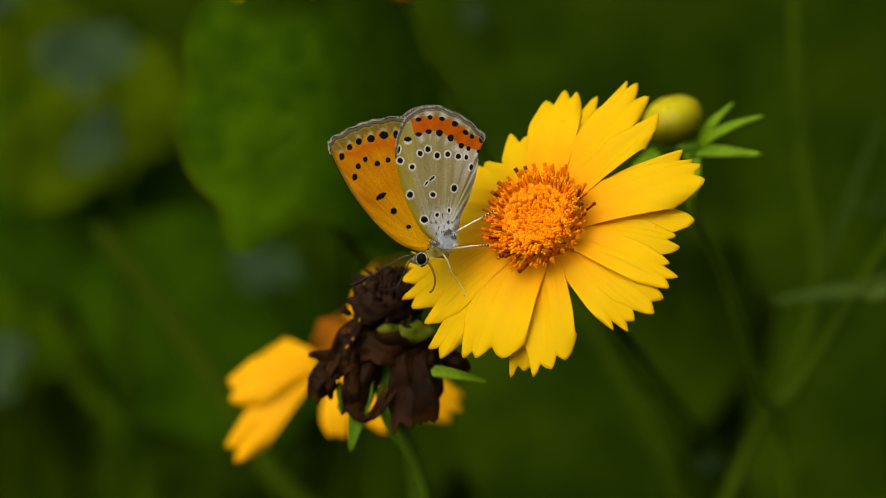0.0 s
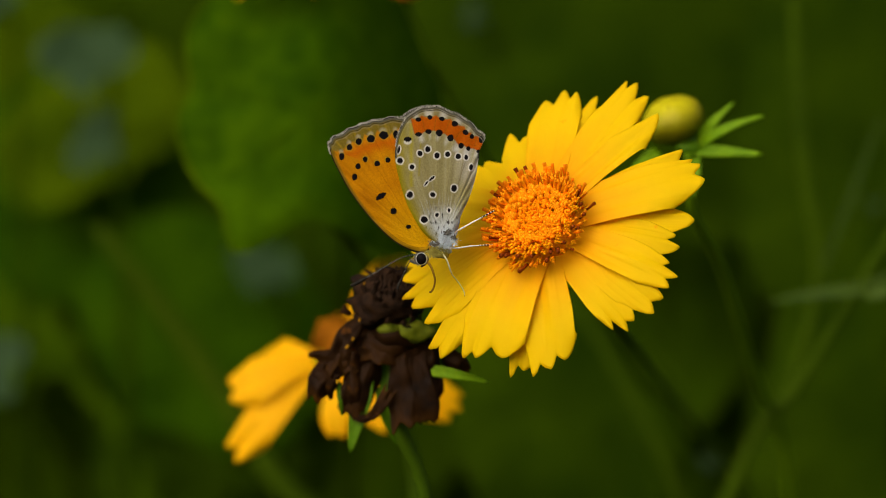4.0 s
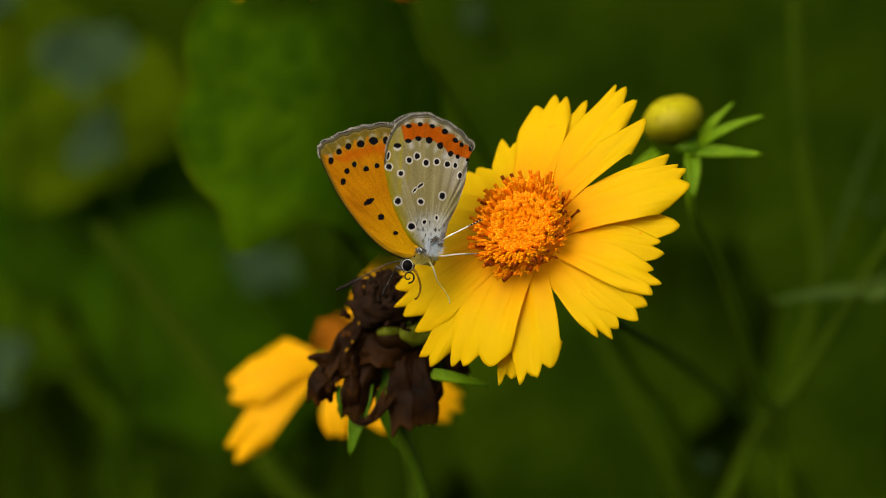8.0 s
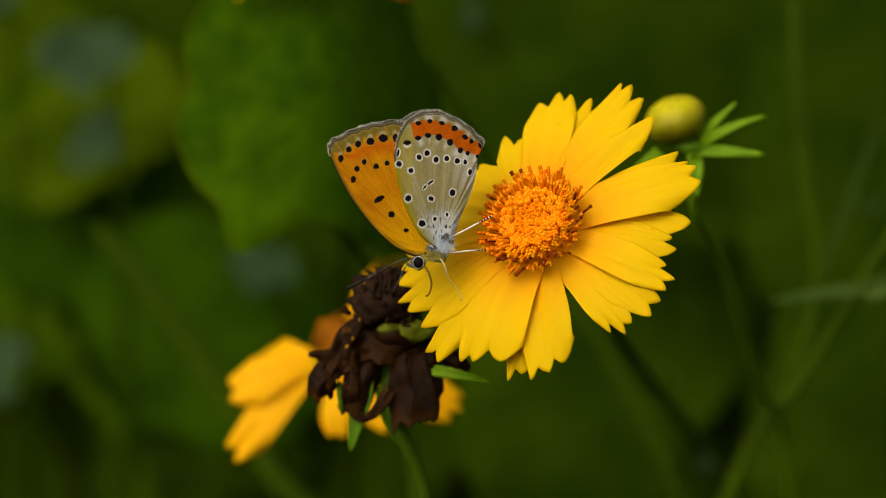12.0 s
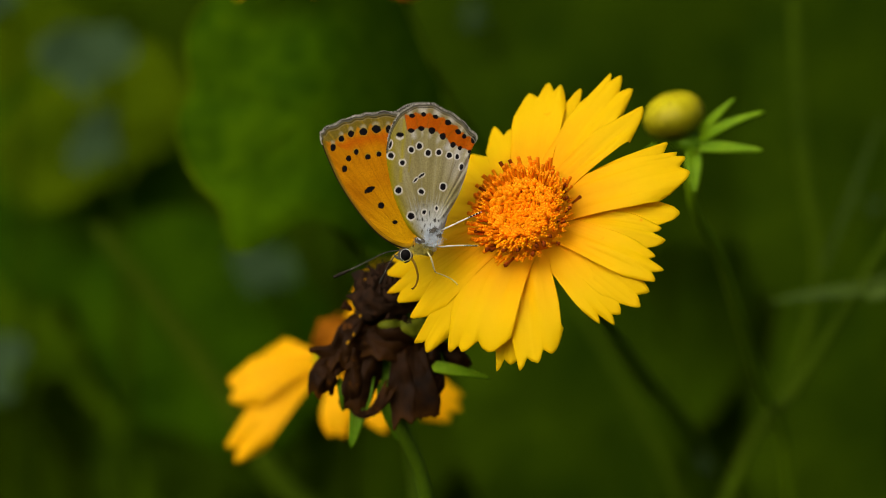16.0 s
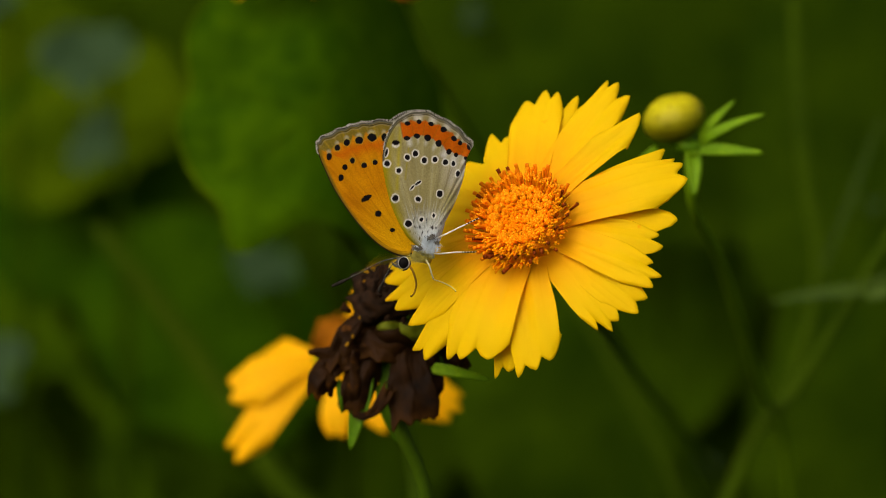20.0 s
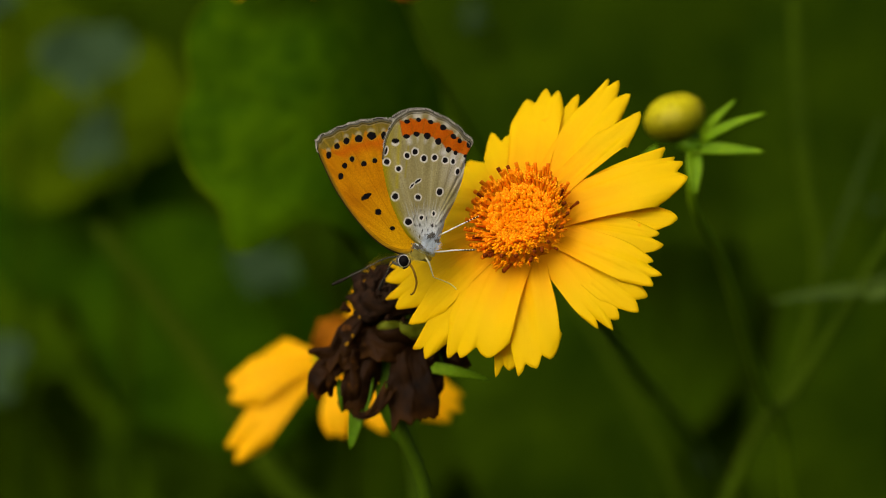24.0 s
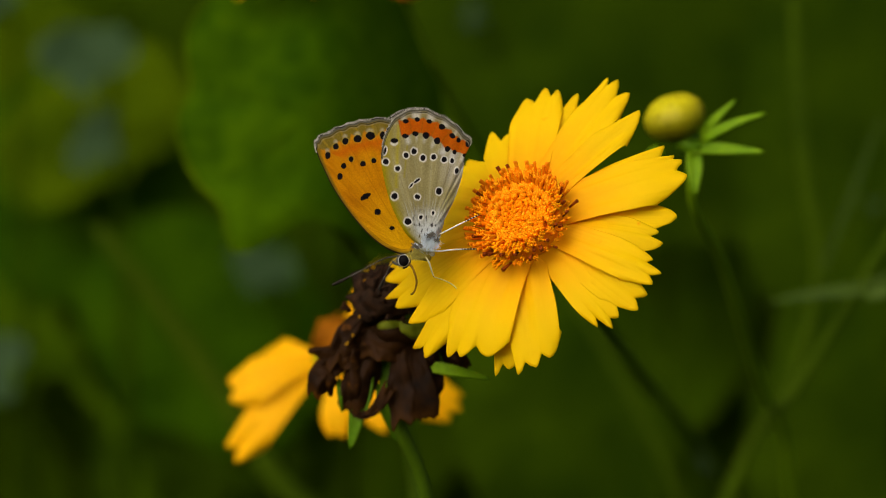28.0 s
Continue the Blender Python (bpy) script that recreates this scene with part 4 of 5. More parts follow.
def fore_colour(x, z, margin, ray):
    col = blend((0.56, 0.208, 0.0005), (0.65, 0.262, 0.0006), 0.5 + noise.noise(Vector((x * 0.4, z * 0.4, 1))))
    outer = z + 0.36 * x
    far = math.hypot(x + 2, z + 0.2)
    col = blend(col, (0.74, 0.385, 0.0015), 0.9 * (10.0 - far) / 7.0)
    way = math.atan2(x + 1.5, z + 2)
    grain = noise.noise(Vector((way * 34, far * 0.25, 4)))
    col = blend(col, (0.33, 0.115, 0.001), 0.5 * max(0, grain))
    edge = margin if outer > 7.6 else 9.0
    col = blend(col, (0.55, 0.120, 0.0003), 0.85 * (1 - abs(edge - 3.5) / 1.4))
    vein = abs(((ray * 16.0) % 1.0) - 0.5)
    border = (2.45 + 0.7 * min(1, (0.5 - vein) * 2.5) - 0.6 - edge) / 0.4
    col = blend(col, (0.205, 0.150, 0.014), border)                                                              # gold olive border
    col = blend(col, (0.30, 0.22, 0.05), 0.8 * max(0, noise.noise(Vector((way * 60, far * 0.5, 9)))) * min(1, max(0, border)))
    col = blend(col, (0.33, 0.22, 0.006), 0.7 * (1 - vein / 0.10) if edge < 2.3 else 0)
    col = blend(col, (0.25, 0.09, 0.002), 0.6 * (1 - vein / 0.03) if edge > 2.3 else 0)
    col = blend(col, (0.42, 0.38, 0.24), 0.8 * min(1, spot_depth(x + 0.08, z - 0.62, FORE_SPOTS[:6], 0.02) / 0.6))           # pale dashes outside the spots
    col = blend(col, (0.40, 0.29, 0.03), 0.8 * min(1, spot_depth(x, z, FORE_SPOTS, 0.20) / 0.3) if edge < 6 else 0)
    col = blend(col, (0.006, 0.005, 0.006), (spot_depth(x, z, FORE_SPOTS, 0.01) + 0.06) / 0.14)
    col = margin_lines(col, edge, 0.5)
    low = margin if outer <= 7.6 else 9.0
    col = blend(col, (0.20, 0.135, 0.010), (0.55 + 0.4 * min(1, max(0, (-x - 9) / 4))) * (1.7 - low) / 0.9 if x < -2 else 0)
    col = blend(col, (0.10, 0.05, 0.006), 0.7 * (1 - abs(low - 1.35) / 0.12) if -8.5 < x < -2.6 else 0)
    col = blend(col, (0.022, 0.016, 0.008), (0.46 - low) / 0.15 if x < -2 else 0)
    return col


def make_wing(name, outline, root, colours, m, parent, label, fringe_from, fringe_to, lift, nr=160, nj=440, wave=0.0):
    """One wing: a cambered, veined membrane with coloured scales and a hairy fringe."""
    edge = curve_points([(x, 0, z) for x, z in outline + outline[:1]], nj + 1)[:-1]
    rx, rz = root
    for j, e in enumerate(edge):                                        # the outer margin is gently scalloped between the veins
        f = (j / nj - fringe_from) / (fringe_to - fringe_from)
        if 0 < f < 1:
            e += Vector((e.x - rx, 0, e.z - rz)).normalized() * wave * math.sin(f * 2 * math.pi * 7.5) * min(1, 8 * f, 8 * (1 - f))
    rows, cols = [], []
    for i in range(nr + 1):
        r = (i / nr) ** 0.8
        row = []
        for j, e in enumerate(edge):
            ray = j / nj
            far = math.hypot(e.x - rx, e.z - rz)
            x, z = rx + (e.x - rx) * r, rz + (e.z - rz) * r
            margin = (1 - r) * far
            y = lift * (0.36 * math.sin(math.pi * min(1, r)) + 0.07 * r * math.cos(ray * 2 * math.pi * 15)) + 0.12 * noise.noise(Vector((x * 0.35, z * 0.35, 2)))
            row.append(m @ (Vector((x, y, z)) / 1000))
            cols.append((*colours(x, z, margin, ray), 1.0))
        rows.append(row)
    me = sheet(rows, close=True)
    layer = me.color_attributes.new("scales", "FLOAT_COLOR", "POINT")
    layer.data.foreach_set("color", np.array(cols, dtype=np.float32).ravel())
    wing = part(name, me, M_WING, parent, label)
    solid = wing.modifiers.new("membrane", "SOLIDIFY")
    solid.thickness, solid.offset = 0.00005, 0
    rng = random.Random(len(outline))
    hairs = bmesh.new()
    for k in range(1100):
        f = fringe_from + (fringe_to - fringe_from) * k / 1100
        e = edge[int(f * nj) % nj]
        out = Vector((e.x - rx, 0, e.z - rz)).normalized()
        side = Vector((out.z, 0, -out.x))
        tip = e + out * rng.uniform(0.02, 0.26) + side * rng.uniform(-0.14, 0.14)
        yy = rng.uniform(-0.12, 0.12)
        b = e - out * 0.15
        quad = [b - side * 0.035 + Vector((0, yy, 0)), b + side * 0.035 + Vector((0, yy, 0)), tip + Vector((0, yy, 0))]
        vs = [hairs.verts.new(m @ (q / 1000)) for q in quad]
        hairs.faces.new(vs)
    part("fringe", hairs, M_FRINGE, wing, "short pale grey fringe of hairs")
    return wing


def make_butterfly():
    m = Matrix.Translation(BUTTERFLY_AT)
    ob = thing("butterfly", BUTTERFLY_AT, "copper butterfly with closed grey and orange spotted wings on the flower", "butterfly")

    def q(x, y, z):
        return m @ (Vector((x, y, z)) / 1000)

    make_wing("hindwing", HIND, (-0.4, 0.6), hind_colour, m @ pose(0, -0.0009, 0, -1.5, 0, 0), ob, "grey hindwing with black ringed spots and an orange band", 0.22, 0.66, -1, wave=0.06)
    make_wing("forewing", FORE, (-2.2, -0.2), fore_colour, m @ pose(0, -0.0004, 0, -1.0, 0, 0), ob, "orange forewing with black spots and a grey border", 0.42, 0.80, -1, wave=0.11)
    make_wing("forewing", FORE, (-2.2, -0.2), fore_colour, m @ pose(0.0001, 0.0008, 0, 1.0, 0.3, 0), ob, "orange forewing on the far side", 0.42, 0.80, 1, 40, 120)
    make_wing("hindwing", HIND, (-0.4, 0.6), hind_colour, m @ pose(-0.0003, 0.0013, 0.0001, 1.5, -1.6, 0), ob, "grey hindwing on the far side", 0.22, 0.66, 1, 40, 150)
    part("thorax", blob(q(-0.6, 0.2, -0.2), (0.0019, 0.0012, 0.0010), pose(0, 0, 0, 0, 30, 0), 0.2, 1500), M_FUR, ob, "white grey furry thorax")
    part("belly", blob(q(-1.0, 0.3, -1.0), (0.0020, 0.0011, 0.0009), pose(0, 0, 0, 0, 22, 0), 0.2, 1500), M_BELLY, ob, "yellowish furry underside")
    part("abdomen", tube([q(0.0, 0.4, 0.2), q(0.9, 0.6, 1.8), q(1.6, 0.8, 4.2), q(1.9, 0.8, 6.0)], [0.0009, 0.0011, 0.0009, 0.0004], 20, 12, 0.1), M_FUR, ob)
    # fur tufts over the wing roots
    rng = random.Random(8)
    fur = bmesh.new()
    for k in range(420):
        a, b = rng.uniform(0, 2 * math.pi), rng.random() ** 0.5
        c = Vector((0.5 + 1.0 * b * math.cos(a) * 1.2, -1.25 - rng.random() * 0.35, 0.5 + 1.3 * b * math.sin(a)))
        way = Vector((rng.gauss(0.1, 0.45), rng.gauss(-0.2, 0.25), rng.gauss(0.8, 0.5))).normalized() * rng.uniform(0.5, 1.3)
        side = way.cross(Vector((0, 1, 0))).normalized() * 0.035
        vs = [fur.verts.new(q(*v)) for v in (c - side, c + side, c + way)]
        fur.faces.new(vs)
    part("fur", fur, M_FUR, ob, "white hairs at the wing roots")
    dark = bmesh.new()
    for k in range(260):
        sx, sz = rng.choice(((0.8, 1.7), (0.4, 1.5), (-1.7, 0.0), (-1.2, -0.2), (-0.8, 0.0), (1.5, 0.9)))
        c = Vector((sx + rng.gauss(0, 0.14), -1.75 - rng.random() * 0.25, sz + rng.gauss(0, 0.12)))
        way = Vector((rng.gauss(0.1, 0.6), rng.gauss(-0.2, 0.3), rng.gauss(0.3, 0.6))).normalized() * rng.uniform(0.25, 0.55)
        side = way.cross(Vector((0, 1, 0))).normalized() * 0.06
        dark.faces.new([dark.verts.new(q(*v)) for v in (c - side, c + side, c + way)])
    part("fur", dark, M_HEAD, ob, "dark hairs between the white ones")
    under_fur = bmesh.new()
    for k in range(520):
        a = rng.uniform(0, 2 * math.pi)
        c = Vector((-1.0 + 1.9 * math.cos(a) * rng.random() ** 0.5, -0.75 - 0.15 * rng.random(), -0.95 + 0.75 * math.sin(a) * rng.random() ** 0.5))
        c.z -= 0.35 * (c.x + 1.0) * -0.8
        way = Vector((rng.gauss(0.2, 0.6), rng.gauss(-0.3, 0.3), rng.gauss(-0.5, 0.5))).normalized() * rng.uniform(0.3, 0.75)
        side = way.cross(Vector((0, 1, 0))).normalized() * 0.03
        under_fur.faces.new([under_fur.verts.new(q(*v)) for v in (c - side, c + side, c + way)])
    part("fur", under_fur, M_BELLY, ob, "yellowish hairs on the underside")
    head = part("head", blob(q(-3.1, -0.2, -2.1), (0.00105, 0.0009, 0.00095), None, 0.15, 1500), M_HEAD, ob, "small dark scaly head")
    tuft = bmesh.new()
    for k in range(90):
        a = rng.uniform(1.6, 4.9)
        c = Vector((-3.1 + 0.85 * math.cos(a), -0.7 - 0.25 * rng.random(), -2.1 + 0.8 * math.sin(a)))
        way = Vector((math.cos(a) + rng.gauss(0, 0.3), rng.gauss(-0.3, 0.3), math.sin(a) + rng.gauss(0, 0.3))).normalized() * rng.uniform(0.2, 0.55)
        side = way.cross(Vector((0, 1, 0))).normalized() * 0.03
        tuft.faces.new([tuft.verts.new(q(*v)) for v in (c - side, c + side, c + way)])
    part("fur", tuft, M_HEAD, head, "dark bristles of the head")
    part("eye_ring", blob(q(-3.06, -0.72, -2.10), (0.00082, 0.0005, 0.00088)), M_EYE_RING, head, "white rim of scales")
    part("eye", blob(q(-3.10, -0.94, -2.10), (0.00073, 0.00054, 0.00080)), M_EYE, head, "shiny black eye")
    part("palp", tube([q(-3.4, -0.5, -2.6), q(-4.3, -0.6, -2.5), q(-4.8, -0.6, -2.1)], [0.00028, 0.00024, 0.00008], 10, 7), M_PALP, head, "dark pointed palp")
    coil = [q(-3.2 + (0.92 - 0.068 * k) * math.sin(k * 0.75), 0.25, -2.3 - (0.92 - 0.068 * k) * math.cos(k * 0.75)) for k in range(11)]
    part("proboscis", tube(coil, [0.00012, 0.00011, 0.00008], 60, 7), M_CLUB, ob, "thin dark coiled proboscis")
    a1 = part("antenna", tube([q(-3.7, -0.6, -1.4), q(-6.0, -0.7, -2.0), q(-9.0, -0.8, -3.7), q(-10.9, -0.8, -4.8)], [0.00009, 0.00008, 0.00009, 0.00013], 40, 7), M_ANTENNA, ob, "black and white banded antenna")
    part("club", tube([q(-10.7, -0.8, -4.7), q(-11.8, -0.8, -5.3), q(-13.0, -0.8, -5.9)], [0.00014, 0.00028, 0.0002], 12, 7), M_CLUB, a1, "black club")
    a2 = part("antenna", tube([q(-3.8, -0.2, -1.7), q(-4.8, 0.4, -2.6), q(-5.6, 0.8, -4.2), q(-5.9, 1.0, -5.0)], [0.00009, 0.00008, 0.00009, 0.00012], 40, 7), M_ANTENNA, ob, "black and white banded antenna")
    part("club", tube([q(-5.85, 1.0, -4.9), q(-6.2, 1.1, -5.6), q(-6.5, 1.2, -6.4)], [0.00014, 0.00024, 0.00018], 12, 7), M_CLUB, a2, "black club")
    part("leg", tube([q(1.2, -0.4, 1.5), q(2.6, -0.5, 2.2), q(4.4, 0.0, 3.2), q(7.2, 1.2, 4.7)], [0.00014, 0.00012, 0.00011, 0.00009], 34, 8), M_LEG, ob)
    part("leg", tube([q(0.2, -0.6, -0.5), q(1.8, -0.8, -0.6), q(4.0, -0.3, -0.3), q(7.0, 1.0, -0.1)], [0.00014, 0.00012, 0.00011, 0.00009], 34, 8), M_LEG, ob)
    femur = part("leg", tube([q(-0.2, -0.6, -1.2), q(0.5, -0.9, -2.3), q(1.0, -0.1, -3.7), q(1.2, 0.4, -4.15)], [0.00011, 0.00012, 0.00010, 0.00009], 24, 8), M_LEG_PALE, ob)
    part("shin", tube([q(1.15, 0.35, -4.1), q(1.4, 0.7, -4.3), q(2.4, 1.9, -4.6), q(3.6, 2.9, -5.1), q(4.3, 3.3, -5.6), q(4.5, 3.3, -5.9)], [0.00008, 0.00007, 0.00007, 0.00007, 0.00006], 36, 8), M_LEG_PALE, femur, "pale shin with a dark foot")
    part("leg", tube([q(-2.3, -0.5, -2.5), q(-1.7, -0.4, -3.3), q(-1.2, 0.9, -4.9), q(-1.35, 2.2, -6.1), q(-1.75, 2.8, -6.8), q(-2.0, 2.8, -6.8)], [0.00018, 0.00016, 0.00013, 0.00010], 30, 8), M_LEG_DARK, ob)
    return ob


# ---- the place, thing by thing ----
make_ground()
make_undergrowth()

LEAF_FACE = Matrix(((1, 0, 0), (0, 0.2, -1), (0, 1, 0.2)))
broad_leaf("broad_leaf", at(-22, 92, 23.7), [22.6, 23, 25, 27, 29, 31, 32, 32, 31, 28.6, 27.0, 23.2, 24.6, 24.4, 23.8, 23.4, 27.6, 20.6, 18.2, 21, 25.7, 25.7, 24.5, 23.5], LEAF_FACE, M_LEAF,
           "large heart-shaped green leaf with two hanging lobes", [at(-22, 93, 8), at(-10, 120, -20), at(5, 140, -160), ground_under(10, 160)], dish=-0.10, seed=3, fall=0.042, margin=(24, 50))

# wide olive leaves that close the view beyond: centre, half-width, half-height, lean, tone (how lit or shaded its
# colour is)
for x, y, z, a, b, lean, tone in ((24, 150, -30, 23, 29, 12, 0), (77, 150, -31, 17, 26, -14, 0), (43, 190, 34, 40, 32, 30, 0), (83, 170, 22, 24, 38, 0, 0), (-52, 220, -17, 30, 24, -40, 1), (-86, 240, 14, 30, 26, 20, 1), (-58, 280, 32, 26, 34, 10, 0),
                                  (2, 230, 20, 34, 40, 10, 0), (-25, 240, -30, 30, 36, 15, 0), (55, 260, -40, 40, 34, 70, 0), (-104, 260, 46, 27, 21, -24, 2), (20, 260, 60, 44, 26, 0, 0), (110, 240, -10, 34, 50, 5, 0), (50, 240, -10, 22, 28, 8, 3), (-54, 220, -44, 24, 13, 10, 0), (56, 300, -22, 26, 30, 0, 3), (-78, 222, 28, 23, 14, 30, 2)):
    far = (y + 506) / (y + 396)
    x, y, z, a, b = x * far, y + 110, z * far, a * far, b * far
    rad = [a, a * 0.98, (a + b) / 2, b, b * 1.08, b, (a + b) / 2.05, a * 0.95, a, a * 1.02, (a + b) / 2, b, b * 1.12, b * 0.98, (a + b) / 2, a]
    broad_leaf("broad_leaf", at(x, y, z), rad, LEAF_FACE @ pose(0, 0, 0, 0, 0, lean).to_3x3(), (M_OLIVE_SHADED, M_LEAF_FAR, M_LIT_LEAF, M_UNDER)[tone], "wide olive green leaf with local light or shade in its colour, on a thin leaf stalk",
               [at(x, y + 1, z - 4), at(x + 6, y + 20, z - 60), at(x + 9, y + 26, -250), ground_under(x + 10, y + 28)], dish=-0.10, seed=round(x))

STALK_WORDS = "thin green grass stalk rising from the soil"
stalk("grass_stalk", [at(67.5, 150, 75), at(69.2, 150, 32), at(70.6, 150, 14), at(73.4, 151, -4.5), at(67, 152, -29), at(56, 155, -48), at(20, 165, -150), ground_under(5, 170)], [0.0011, 0.0011, 0.0010, 0.0010, 0.002], STALK_WORDS, [(at(73.6, 151, -5.5), at(86, 150, 27), 0.0018)])
stalk("grass_stalk", [at(22, 168, 0), at(26, 170, -9.5), at(34, 170, -23), at(47.8, 171, -50.2), at(70, 180, -110), ground_under(85, 190)], [0.0006, 0.0009, 0.0009, 0.0015], STALK_WORDS)
stalk("grass_stalk", [at(92, 108, 20), at(80, 110, 1), at(64.2, 112, -25.5), at(53.6, 115, -43), at(20, 130, -150), ground_under(5, 140)], [0.0008, 0.0009, 0.0010, 0.0015], "slanting green grass stalk with a narrow leaf",
      [(at(82, 106, -7.0), at(58.6, 110, -9.8), 0.0029), (at(75, 104, -8), at(94, 108, -4.5), 0.005)])
stalk("grass_stalk", [at(-74, 200, 5), at(-70.3, 200, 0.2), at(-58.2, 203, -15.5), at(-37.8, 206, -46.8), at(-5, 210, -110), ground_under(40, 220)], [0.0008, 0.0022, 0.0024, 0.003], "leaning green stalk of a meadow plant", [(at(-5, 210, -110), at(20, 200, -80), 0.006)], M_STALK)
stalk("grass_stalk", [at(-130, 300, 12), at(-107.5, 300, -14), at(-89, 302, -35), at(-75, 305, -60), at(-55, 310, -145), ground_under(-40, 320)], [0.0022, 0.0024, 0.0024, 0.004], "leaning green stalk of a meadow plant", [(at(-60, 310, -145), at(-20, 300, -110), 0.006)], M_UNDER)

for cx, cy, cz, size, turn in ((-86, 280, 46, 10.5, 0), (-84, 280, 26, 7.5, 60), (-46, 320, -5, 8, -20), (-109, 280, -30, 9, 40), (-110, 280, 60, 7, 0), (7.5, 300, 58, 3.6, 70), (98.2, 240, 9.8, 1.9, 20), (60.5, 240, -48.7, 2.2, -30)):
    broad_leaf("small_leaf", at(cx, cy, cz), [size * 1.15, size * 0.95, size * 0.75, size * 0.9, size * 1.2, size * 0.75, size * 0.95, size * 0.6], Matrix(((1, 0, 0), (0, 0.5, -1), (0, 1, 0.5))) @ pose(0, 0, 0, 0, 0, turn).to_3x3(), M_GREY_LEAF,
               "small pale greyish green leaf on a thin stalk", [at(cx, cy + 2, cz), at(cx + 8, cy + 5, cz - 50), ground_under(cx + 12, cy + 8)], seed=cx)

make_top_flower(-28, 95, 54, ground_under(-10, 460), ((-36.7, -2, 44.0, 3.6), (-21.5, -2, 44.1, 3.0), (-29, -6, 47.0, 6), (-40, 3, 52, 6), (-14, 3, 52, 6)), "yellow flower hanging above the heart-shaped leaf")
make_top_flower(-6.6, 84, 46.0, ground_under(66, 115), ((-9.4, -2, 44.2, 2.0), (-4, -2, 44.4, 2.4), (-6.6, -4, 42.6, 2.6), (-11, 2, 47, 3)), "small faded orange flower on a long stem coloured as if in shade",
                [at(-6.0, 84, 41), at(-3.6, 84, 35.5), at(-0.9, 85, 30), at(13, 100, 8), at(28, 125, -10), at(37, 140, -24), at(50, 150, -48), at(62, 150, -150)], M_AGED_DISC)
back_flower = make_back_flower()
dead_head = make_dead_head()
bud = make_bud()
flower = make_flower()
butterfly = make_butterfly()


